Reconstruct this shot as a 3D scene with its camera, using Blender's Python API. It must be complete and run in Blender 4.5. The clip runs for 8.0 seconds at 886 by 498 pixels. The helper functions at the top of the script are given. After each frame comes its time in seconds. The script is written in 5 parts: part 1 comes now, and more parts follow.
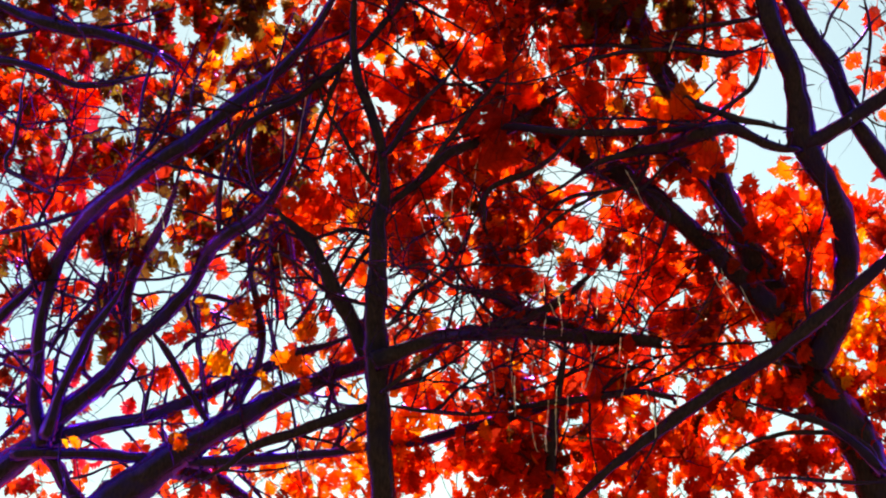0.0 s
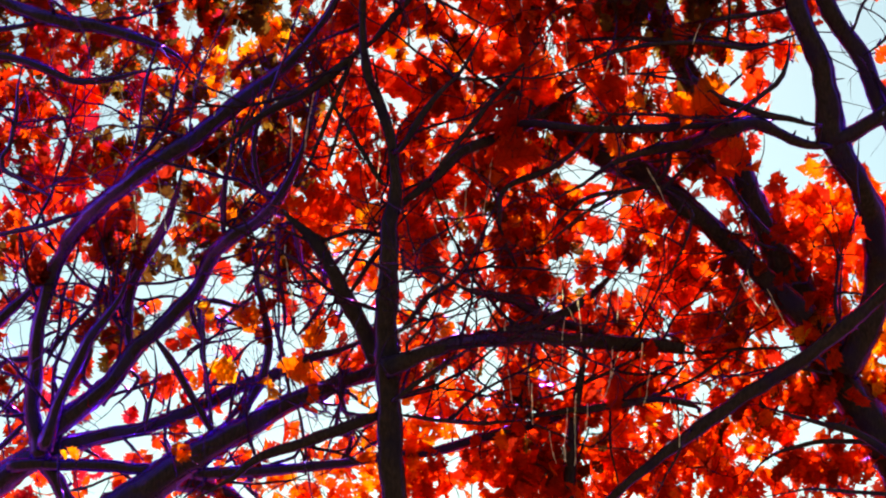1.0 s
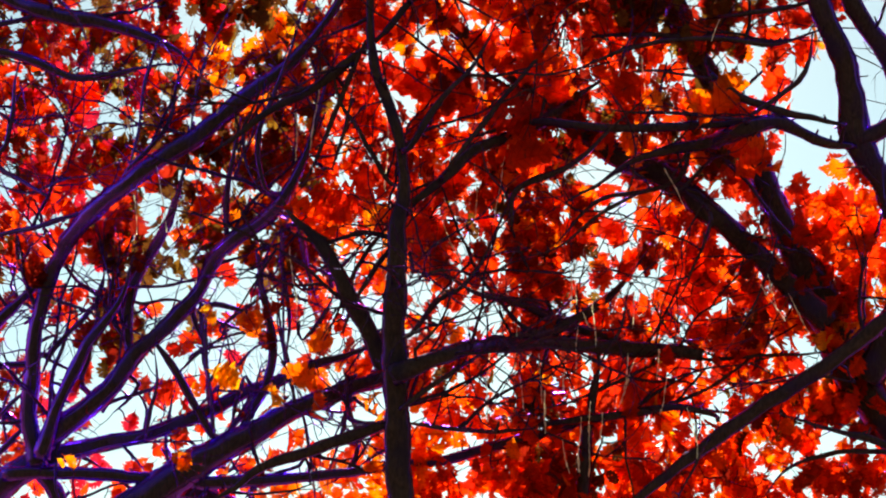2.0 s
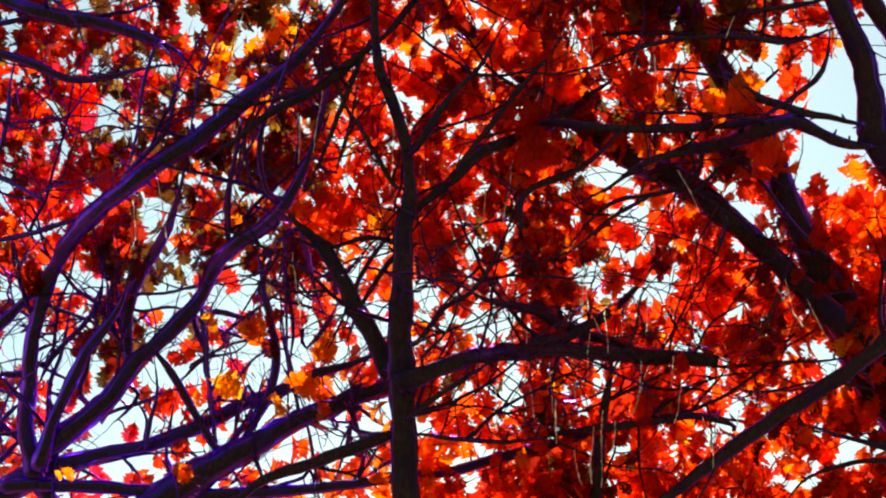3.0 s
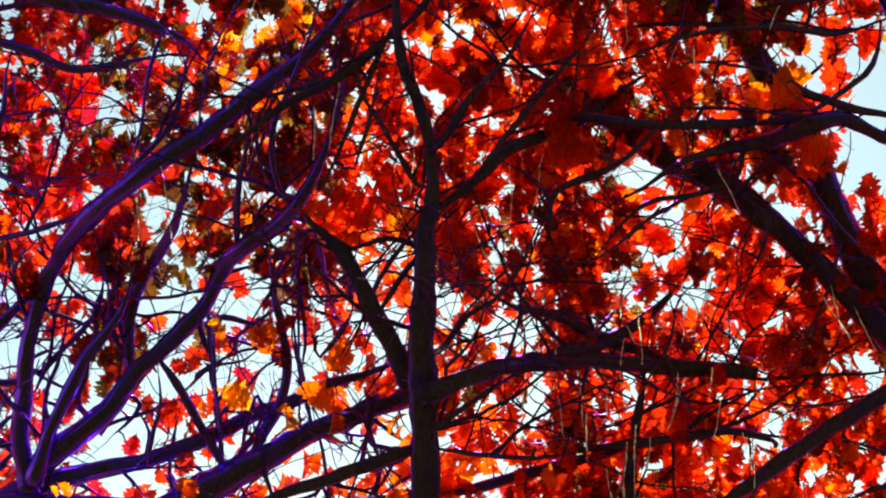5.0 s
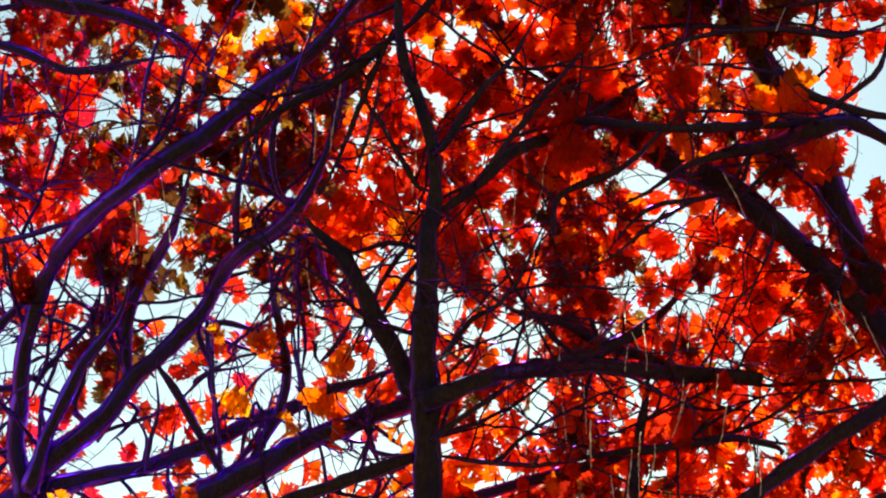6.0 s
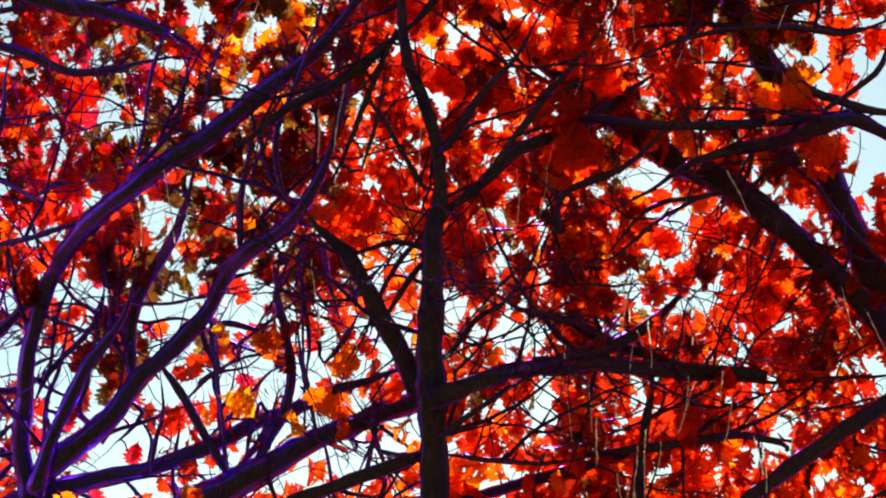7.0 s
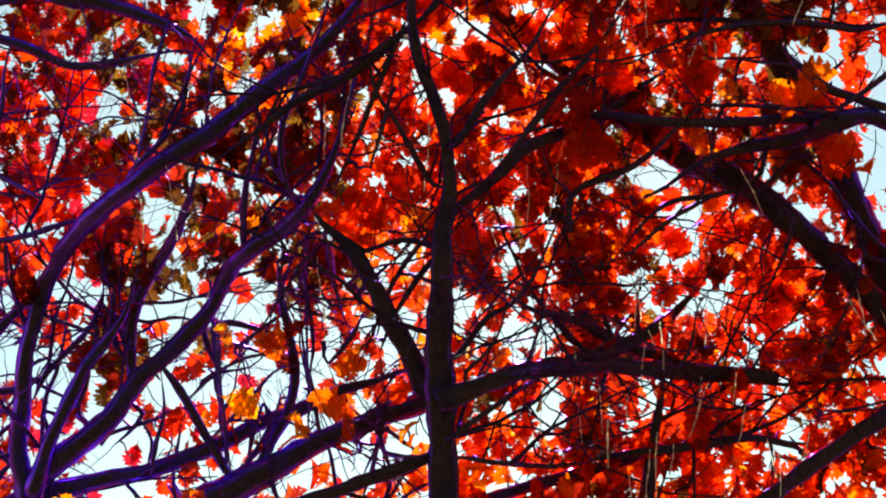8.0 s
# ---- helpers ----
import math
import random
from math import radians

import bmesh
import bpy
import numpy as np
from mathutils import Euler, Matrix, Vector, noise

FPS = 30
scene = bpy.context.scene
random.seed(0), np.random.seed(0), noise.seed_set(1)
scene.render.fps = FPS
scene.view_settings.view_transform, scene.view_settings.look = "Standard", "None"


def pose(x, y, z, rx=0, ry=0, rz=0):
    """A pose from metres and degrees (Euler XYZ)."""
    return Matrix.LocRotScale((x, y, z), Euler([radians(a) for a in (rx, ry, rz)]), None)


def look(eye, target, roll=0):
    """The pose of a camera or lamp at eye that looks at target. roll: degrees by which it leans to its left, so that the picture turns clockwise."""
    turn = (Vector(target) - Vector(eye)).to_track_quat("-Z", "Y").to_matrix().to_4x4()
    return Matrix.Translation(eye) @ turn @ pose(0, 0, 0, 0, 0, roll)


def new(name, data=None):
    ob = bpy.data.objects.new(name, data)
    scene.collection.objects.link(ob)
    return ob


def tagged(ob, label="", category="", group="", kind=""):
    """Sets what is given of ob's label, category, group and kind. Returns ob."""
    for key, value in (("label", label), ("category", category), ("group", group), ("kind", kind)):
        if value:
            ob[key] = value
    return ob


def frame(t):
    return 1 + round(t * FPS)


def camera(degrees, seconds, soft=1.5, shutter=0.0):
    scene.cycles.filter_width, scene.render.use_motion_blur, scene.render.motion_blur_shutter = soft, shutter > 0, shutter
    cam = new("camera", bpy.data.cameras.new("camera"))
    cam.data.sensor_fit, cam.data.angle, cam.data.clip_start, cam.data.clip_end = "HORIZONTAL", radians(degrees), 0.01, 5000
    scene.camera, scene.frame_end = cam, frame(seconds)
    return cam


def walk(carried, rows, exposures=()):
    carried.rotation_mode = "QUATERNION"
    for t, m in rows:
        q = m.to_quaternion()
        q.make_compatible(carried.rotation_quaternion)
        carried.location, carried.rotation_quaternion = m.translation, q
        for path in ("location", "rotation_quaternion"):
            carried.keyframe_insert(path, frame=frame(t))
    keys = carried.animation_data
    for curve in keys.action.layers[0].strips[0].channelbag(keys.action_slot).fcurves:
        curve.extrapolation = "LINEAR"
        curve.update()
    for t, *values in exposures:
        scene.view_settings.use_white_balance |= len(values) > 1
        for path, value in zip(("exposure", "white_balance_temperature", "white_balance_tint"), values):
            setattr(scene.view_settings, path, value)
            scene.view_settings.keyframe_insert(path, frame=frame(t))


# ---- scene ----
cam = camera(26.0, 8.0, soft=2.1)
PATH = [
    (0.0, pose(0.0017, -0.0170, 1.5980, 105.959, -0.116, -0.038)),
    (0.5, pose(0.0033, 0.1587, 1.6481, 106.001, 0.061, 0.221)),
    (1.0, pose(-0.0030, 0.3255, 1.6933, 106.035, -0.093, 0.364)),
    (1.5, pose(-0.0066, 0.4660, 1.7316, 106.069, -0.289, 0.491)),
    (3.0, pose(0.0028, 0.8045, 1.8290, 106.274, -0.158, 0.960)),
    (3.5, pose(0.0031, 0.9182, 1.8600, 106.335, -0.336, 1.118)),
    (4.0, pose(-0.0028, 1.0432, 1.8984, 106.338, -0.419, 1.245)),
    (4.5, pose(-0.0690, 1.1713, 1.9231, 106.442, -0.426, 0.938)),
    (6.0, pose(-0.1578, 1.3640, 1.9640, 106.707, -0.444, 0.448)),
    (6.5, pose(-0.1940, 1.3380, 1.9350, 106.864, -0.283, 0.216)),
    (7.0, pose(-0.2211, 1.3640, 1.9333, 106.912, 0.016, 0.204)),
    (7.5, pose(-0.2603, 1.3996, 1.9377, 106.948, -0.014, -0.039)),
    (8.0, pose(-0.3328, 1.5008, 1.9582, 106.992, 0.034, -0.468)),
]
walk(cam, PATH, exposures=[(0.0, 1.58, 6950, -13), (8.0, 1.58, 6950, -13)])

# ---- sky and sun ----
SUN_HEIGHT, SUN_TURN = radians(29), radians(1)
world = bpy.data.worlds.new("sky")
scene.world = world
world.use_nodes = True
sky = world.node_tree.nodes.new("ShaderNodeTexSky")
sky.sky_type, sky.sun_disc = "NISHITA", False
sky.sun_elevation, sky.sun_rotation = SUN_HEIGHT, SUN_TURN
sky.air_density, sky.dust_density, sky.ozone_density = 1.0, 0.25, 1.0
background = world.node_tree.nodes["Background"]
background.inputs["Strength"].default_value = 0.043
world.node_tree.links.new(sky.outputs["Color"], background.inputs["Color"])
sun = new("sun", bpy.data.lights.new("sun", "SUN"))
sun.data.energy, sun.data.angle, sun.data.color = 5.0, radians(0.6), (1.0, 0.95, 0.86)
sun_way = Vector((math.sin(SUN_TURN) * math.cos(SUN_HEIGHT), math.cos(SUN_TURN) * math.cos(SUN_HEIGHT), math.sin(SUN_HEIGHT)))
sun.matrix_world = look(sun_way * 30, (0, 0, 0))


# ---- materials ----
def material(name):
    m = bpy.data.materials.new(name)
    m.use_nodes = True
    nodes, links = m.node_tree.nodes, m.node_tree.links
    return m, nodes, links, nodes["Principled BSDF"]


def node(nodes, kind, **values):
    n = nodes.new(kind)
    for key, value in values.items():
        n.inputs[key.replace("_", " ")].default_value = value
    return n


def ramp(nodes, stops):
    r = nodes.new("ShaderNodeValToRGB")
    while len(r.color_ramp.elements) < len(stops):
        r.color_ramp.elements.new(0.5)
    for e, (place, colour) in zip(r.color_ramp.elements, stops):
        e.position, e.color = place, (*colour, 1)
    return r


def bark_material(name, dark, light, patch_tint, gloss, rim_from=0.22, rim_full=0.6):
    m, nodes, links, bsdf = material(name)
    place = nodes.new("ShaderNodeTexCoord")
    squeeze = nodes.new("ShaderNodeMapping")
    squeeze.inputs["Scale"].default_value = (1, 1, 0.35)
    links.new(place.outputs["Object"], squeeze.inputs["Vector"])
    cracks = node(nodes, "ShaderNodeTexVoronoi", Scale=55.0)
    cracks.feature = "DISTANCE_TO_EDGE"
    grain = node(nodes, "ShaderNodeTexNoise", Scale=90.0, Detail=5.0)
    patch_noise = node(nodes, "ShaderNodeTexNoise", Scale=5.0, Detail=4.0)
    for n in (cracks, grain):
        links.new(squeeze.outputs["Vector"], n.inputs["Vector"])
    links.new(place.outputs["Object"], patch_noise.inputs["Vector"])
    tone = ramp(nodes, [(0.3, dark), (0.7, light)])
    links.new(grain.outputs["Fac"], tone.inputs["Fac"])
    spots = ramp(nodes, [(0.49, (0, 0, 0)), (0.66, (1, 1, 1))])
    links.new(patch_noise.outputs["Fac"], spots.inputs["Fac"])
    # random patches of a second tint, mostly the fringe's violet put into the base colour
    mix = nodes.new("ShaderNodeMixRGB")
    mix.inputs["Color2"].default_value = (*patch_tint, 1)
    links.new(spots.outputs["Color"], mix.inputs["Fac"])
    links.new(tone.outputs["Color"], mix.inputs["Color1"])
    links.new(mix.outputs["Color"], bsdf.inputs["Base Color"])
    bsdf.inputs["Roughness"].default_value = 0.75
    bsdf.inputs["Specular IOR Level"].default_value = 0.06
    # violet lens fringe against bright sky, imitated by tinted gloss at the limb's edges
    fringe = nodes.new("ShaderNodeBsdfGlossy")
    fringe.inputs["Color"].default_value = (0.3, 0.06, 1.0, 1)
    fringe.inputs["Roughness"].default_value = 0.18
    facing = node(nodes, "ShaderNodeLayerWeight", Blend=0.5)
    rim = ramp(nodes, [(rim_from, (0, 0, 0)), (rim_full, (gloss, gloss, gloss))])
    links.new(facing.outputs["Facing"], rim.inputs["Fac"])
    # noise thins the imitated fringe in patches
    fringe_noise = node(nodes, "ShaderNodeTexNoise", Scale=4.5, Detail=3.0)
    links.new(place.outputs["Object"], fringe_noise.inputs["Vector"])
    fringe_fade = ramp(nodes, [(0.38, (0.4, 0.4, 0.4)), (0.52, (1, 1, 1))])
    links.new(fringe_noise.outputs["Fac"], fringe_fade.inputs["Fac"])
    share = nodes.new("ShaderNodeMath")
    share.operation = "MULTIPLY"
    links.new(rim.outputs["Color"], share.inputs[0])
    links.new(fringe_fade.outputs["Color"], share.inputs[1])
    with_fringe = nodes.new("ShaderNodeMixShader")
    links.new(share.outputs["Value"], with_fringe.inputs["Fac"])
    links.new(bsdf.outputs["BSDF"], with_fringe.inputs[1])
    links.new(fringe.outputs["BSDF"], with_fringe.inputs[2])
    links.new(with_fringe.outputs["Shader"], nodes["Material Output"].inputs["Surface"])
    bump = node(nodes, "ShaderNodeBump", Strength=0.7, Distance=0.006)
    add = nodes.new("ShaderNodeMath")
    links.new(cracks.outputs["Distance"], add.inputs[0])
    links.new(grain.outputs["Fac"], add.inputs[1])
    links.new(add.outputs["Value"], bump.inputs["Height"])
    links.new(bump.outputs["Normal"], bsdf.inputs["Normal"])
    return m


def leaf_material(name, stops, random_from):
    """A thin leaf that lets light through. random_from: 'object' or 'island'."""
    m, nodes, links, bsdf = material(name)
    if random_from == "object":
        pick = nodes.new("ShaderNodeObjectInfo").outputs["Random"]
    else:
        pick = nodes.new("ShaderNodeNewGeometry").outputs["Random Per Island"]
    tone = ramp(nodes, stops)
    links.new(pick, tone.inputs["Fac"])
    uv = nodes.new("ShaderNodeUVMap")
    uv.uv_map = "blade"
    split = nodes.new("ShaderNodeSeparateXYZ")
    links.new(uv.outputs["UV"], split.inputs["Vector"])
    # side veins slant away from the midrib
    side = nodes.new("ShaderNodeMath")
    side.operation = "ABSOLUTE"
    links.new(split.outputs["X"], side.inputs[0])
    slant = nodes.new("ShaderNodeMath")
    slant.operation = "MULTIPLY_ADD"
    slant.inputs[1].default_value = -0.7
    links.new(side.outputs["Value"], slant.inputs[0])
    links.new(split.outputs["Y"], slant.inputs[2])
    wave = nodes.new("ShaderNodeMath")
    wave.operation = "PINGPONG"
    wave.inputs[1].default_value = 0.075
    links.new(slant.outputs["Value"], wave.inputs[0])
    nearest = nodes.new("ShaderNodeMath")
    nearest.operation = "MINIMUM"
    links.new(wave.outputs["Value"], nearest.inputs[0])
    links.new(side.outputs["Value"], nearest.inputs[1])
    veins = ramp(nodes, [(0.004, (0.75, 0.66, 0.62)), (0.02, (1, 1, 1))])
    links.new(nearest.outputs["Value"], veins.inputs["Fac"])
    place = nodes.new("ShaderNodeVectorMath")
    place.operation = "MULTIPLY_ADD"
    place.inputs[1].default_value = (40.0, 70.0, 90.0)
    links.new(pick, place.inputs[0])
    links.new(uv.outputs["UV"], place.inputs[2])
    blotch = node(nodes, "ShaderNodeTexNoise", Scale=2.8, Detail=3.0)
    speck_noise = node(nodes, "ShaderNodeTexNoise", Scale=8.0, Detail=1.0)
    for n in (blotch, speck_noise):
        links.new(place.outputs["Vector"], n.inputs["Vector"])
    patches = ramp(nodes, [(0.34, (0.66, 0.56, 0.56)), (0.56, (1, 1, 1)), (0.75, (1.0, 1.35, 1.1))])
    links.new(blotch.outputs["Fac"], patches.inputs["Fac"])
    first = nodes.new("ShaderNodeMixRGB")
    second = nodes.new("ShaderNodeMixRGB")
    for mix in (first, second):
        mix.blend_type = "MULTIPLY"
        mix.inputs["Fac"].default_value = 1.0
    links.new(tone.outputs["Color"], first.inputs["Color1"])
    links.new(veins.outputs["Color"], first.inputs["Color2"])
    links.new(first.outputs["Color"], second.inputs["Color1"])
    links.new(patches.outputs["Color"], second.inputs["Color2"])
    links.new(second.outputs["Color"], bsdf.inputs["Base Color"])
    bsdf.inputs["Roughness"].default_value = 0.5
    bsdf.inputs["Specular IOR Level"].default_value = 0.25
    thin = nodes.new("ShaderNodeBsdfTranslucent")
    links.new(second.outputs["Color"], thin.inputs["Color"])
    both = nodes.new("ShaderNodeMixShader")
    both.inputs["Fac"].default_value = 0.8
    links.new(bsdf.outputs["BSDF"], both.inputs[1])
    links.new(thin.outputs["BSDF"], both.inputs[2])
    clear = nodes.new("ShaderNodeBsdfTransparent")
    links.new(second.outputs["Color"], clear.inputs["Color"])
    film = nodes.new("ShaderNodeMixShader")
    film.inputs["Fac"].default_value = 0.2
    links.new(both.outputs["Shader"], film.inputs[1])
    links.new(clear.outputs["BSDF"], film.inputs[2])
    # small holes added so that bright specks of sky show among the leaves
    holes = ramp(nodes, [(0.69, (0, 0, 0)), (0.705, (1, 1, 1))])
    links.new(speck_noise.outputs["Fac"], holes.inputs["Fac"])
    holed = nodes.new("ShaderNodeMixShader")
    links.new(holes.outputs["Color"], holed.inputs["Fac"])
    links.new(film.outputs["Shader"], holed.inputs[1])
    links.new(nodes.new("ShaderNodeBsdfTransparent").outputs["BSDF"], holed.inputs[2])
    links.new(holed.outputs["Shader"], nodes["Material Output"].inputs["Surface"])
    return m


RED = [(0.0, (0.42, 0.008, 0.006)), (0.35, (0.75, 0.02, 0.005)), (0.7, (0.86, 0.036, 0.005)), (1.0, (0.9, 0.08, 0.006))]
# magenta of the lens fringe at the crown's edge, put into leaf colour
FRINGED_CRIMSON = [(0.0, (0.36, 0.005, 0.02)), (0.5, (0.6, 0.008, 0.03)), (1.0, (0.75, 0.012, 0.05))]
# maroon and brown: own leaf colour plus shade between leaves put into the colour
SHADED_MAROON = [(0.0, (0.15, 0.008, 0.006)), (0.5, (0.32, 0.013, 0.006)), (1.0, (0.55, 0.022, 0.006))]
SHADED_BROWN = [(0.0, (0.06, 0.018, 0.006)), (0.5, (0.12, 0.04, 0.008)), (1.0, (0.22, 0.10, 0.012))]
ORANGE = [(0.0, (0.9, 0.075, 0.005)), (1.0, (0.92, 0.2, 0.007))]
GOLD = [(0.0, (0.9, 0.16, 0.006)), (0.5, (0.92, 0.3, 0.01)), (1.0, (0.92, 0.5, 0.02))]
TONES = {"red": RED, "orange": ORANGE, "crimson": FRINGED_CRIMSON, "maroon": SHADED_MAROON, "brown": SHADED_BROWN, "gold": GOLD}
LEAF = {(tone, source): leaf_material("leaf_" + tone + "_" + source, stops, source)
        for tone, stops in TONES.items() for source in ("object", "island")}
# violet in patches and rims stands for lens fringing, not for bark colour
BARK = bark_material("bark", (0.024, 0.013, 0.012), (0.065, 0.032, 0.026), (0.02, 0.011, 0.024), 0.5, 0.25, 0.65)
FRINGED_BARK = bark_material("fringed_bark", (0.023, 0.013, 0.015), (0.062, 0.03, 0.034), (0.04, 0.018, 0.1), 1.0, 0.07, 0.38)
OLD_BARK = bark_material("grey_fringed_bark", (0.024, 0.013, 0.013), (0.065, 0.031, 0.028), (0.03, 0.012, 0.04), 0.65, 0.22, 0.6)
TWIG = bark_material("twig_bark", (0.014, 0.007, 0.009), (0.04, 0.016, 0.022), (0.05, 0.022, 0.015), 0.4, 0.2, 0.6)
FRINGED_TWIG = bark_material("fringed_twig_bark", (0.010, 0.006, 0.009), (0.03, 0.014, 0.022), (0.03, 0.013, 0.08), 0.85, 0.1, 0.45)


def glint_twig_material():
    """Shoots painted near white to stand for glints; they let some light through."""
    m, nodes, links, bsdf = material("glint_twig")
    place = nodes.new("ShaderNodeTexCoord")
    bits = node(nodes, "ShaderNodeTexNoise", Scale=60.0, Detail=2.0)
    links.new(place.outputs["Object"], bits.inputs["Vector"])
    tone = ramp(nodes, [(0.3, (0.7, 0.5, 0.25)), (0.5, (0.97, 0.92, 0.78))])
    links.new(bits.outputs["Fac"], tone.inputs["Fac"])
    links.new(tone.outputs["Color"], bsdf.inputs["Base Color"])
    bsdf.inputs["Roughness"].default_value = 0.3
    thin = nodes.new("ShaderNodeBsdfTranslucent")
    links.new(tone.outputs["Color"], thin.inputs["Color"])
    both = nodes.new("ShaderNodeMixShader")
    both.inputs["Fac"].default_value = 0.7
    links.new(bsdf.outputs["BSDF"], both.inputs[1])
    links.new(thin.outputs["BSDF"], both.inputs[2])
    links.new(both.outputs["Shader"], nodes["Material Output"].inputs["Surface"])
    return m


GLINT_TWIG = glint_twig_material()


def ground_material():
    m, nodes, links, bsdf = material("leaf_litter")
    place = nodes.new("ShaderNodeTexCoord")
    fine = node(nodes, "ShaderNodeTexVoronoi", Scale=9.0)
    wide = node(nodes, "ShaderNodeTexNoise", Scale=0.4, Detail=5.0)
    links.new(place.outputs["Object"], fine.inputs["Vector"])
    links.new(place.outputs["Object"], wide.inputs["Vector"])
    leaves = ramp(nodes, [(0.0, (0.05, 0.025, 0.012)), (0.5, (0.14, 0.05, 0.02)), (1.0, (0.2, 0.09, 0.03))])
    links.new(fine.outputs["Color"], leaves.inputs["Fac"])
    grass = ramp(nodes, [(0.45, (0, 0, 0)), (0.6, (1, 1, 1))])
    links.new(wide.outputs["Fac"], grass.inputs["Fac"])
    mix = nodes.new("ShaderNodeMixRGB")
    mix.inputs["Color2"].default_value = (0.05, 0.06, 0.02, 1)
    links.new(grass.outputs["Color"], mix.inputs["Fac"])
    links.new(leaves.outputs["Color"], mix.inputs["Color1"])
    links.new(mix.outputs["Color"], bsdf.inputs["Base Color"])
    bsdf.inputs["Roughness"].default_value = 0.9
    bump = node(nodes, "ShaderNodeBump", Strength=0.6, Distance=0.03)
    links.new(fine.outputs["Distance"], bump.inputs["Height"])
    links.new(bump.outputs["Normal"], bsdf.inputs["Normal"])
    return m


# ---- ground ----
def make_ground():
    bm = bmesh.new()
    rings = [0.0, 1.5, 3, 5, 8, 12, 20, 40, 100, 400, 2000]
    turns = 40
    middle = Vector((0, 8, 0))
    loops = []
    for r in rings[1:]:
        loop = []
        for i in range(turns):
            a = i / turns * math.tau
            p = middle + Vector((math.cos(a) * r, math.sin(a) * r, 0))
            p.z = noise.noise(p * 0.25) * 0.12 if r < 100 else 0.0
            loop.append(bm.verts.new(p))
        loops.append(loop)
    hub = bm.verts.new(middle)
    for i in range(turns):
        k = (i + 1) % turns
        bm.faces.new((hub, loops[0][i], loops[0][k]))
        for a, b in zip(loops, loops[1:]):
            bm.faces.new((a[i], b[i], b[k], a[k]))
    mesh = bpy.data.meshes.new("ground")
    bm.to_mesh(mesh)
    bm.free()
    mesh.materials.append(ground_material())
    mesh.polygons.foreach_set("use_smooth", [True] * len(mesh.polygons))
    tagged(new("ground", mesh), "ground of grass and fallen brown oak leaves", "ground", kind="structure")


make_ground()


# ---- trees ----
class Tubes:
    """Many tapered tubes gathered into one mesh."""

    def __init__(self):
        self.verts, self.faces = [], []

    def add(self, points, radii, sides, rough=0.0):
        first = len(self.verts)
        across = None
        for i, (p, r) in enumerate(zip(points, radii)):
            way = (points[min(i + 1, len(points) - 1)] - points[max(i - 1, 0)]).normalized()
            if across is None:
                across = way.orthogonal().normalized()
            across = (across - way * across.dot(way)).normalized()
            other = way.cross(across)
            for k in range(sides):
                a = k / sides * math.tau
                d = across * math.cos(a) + other * math.sin(a)
                swell = 1 + rough * (noise.noise((p + d * r) * 9) + 0.6 * noise.noise((p + d * r) * 31))
                self.verts.append(p + d * r * swell)
        for i in range(len(points) - 1):
            for k in range(sides):
                a, b = first + i * sides, first + i * sides + sides
                j = (k + 1) % sides
                self.faces.append((a + k, a + j, b + j, b + k))
        self.faces.append(tuple(first + k for k in reversed(range(sides))))
        last = first + (len(points) - 1) * sides
        self.faces.append(tuple(last + k for k in range(sides)))

    def mesh(self, name, mat):
        mesh = bpy.data.meshes.new(name)
        mesh.from_pydata(self.verts, [], self.faces)
        mesh.materials.append(mat)
        mesh.polygons.foreach_set("use_smooth", [True] * len(mesh.polygons))
        return mesh


def spline(knots, step):
    """Points and radii, about a step apart, of a smooth line through knots (x, y, z, radius)."""
    k = [np.array(p, float) for p in knots]
    k = [2 * k[0] - k[1]] + k + [2 * k[-1] - k[-2]]
    out = []
    for a, b, c, d in zip(k, k[1:], k[2:], k[3:]):
        n = max(2, int(np.linalg.norm(c[:3] - b[:3]) / step))
        for i in range(n):
            u = i / n
            out.append(0.5 * (2 * b + (c - a) * u + (2 * a - 5 * b + 4 * c - d) * u ** 2 + (3 * b - a - 3 * c + d) * u ** 3))
    out.append(k[-2])
    return [Vector(p[:3]) for p in out], [max(0.002, float(p[3])) for p in out]


class Tree:
    def __init__(self, label, base, bark, crown):
        self.base, self.crown = Vector(base), crown
        self.root = tagged(new("oak_tree"), label, "tree", "oaks in autumn leaf")
        self.root.location = self.base
        self.bark, self.wood = bark, []
        self.twigs, self.wisps = Tubes(), Tubes()
        self.net, self.size = np.full((20000, 3), 1e3), 0
        self.leaf_count = 0
        self.foliage = {}
        self.gaps, self.broad = [], []

    def adopt(self, name, mesh, label="", kind=""):
        ob = new(name, mesh)
        ob.parent = self.root
        ob.matrix_parent_inverse = Matrix.Translation(-self.base)
        return tagged(ob, label, kind=kind)


leafless = []


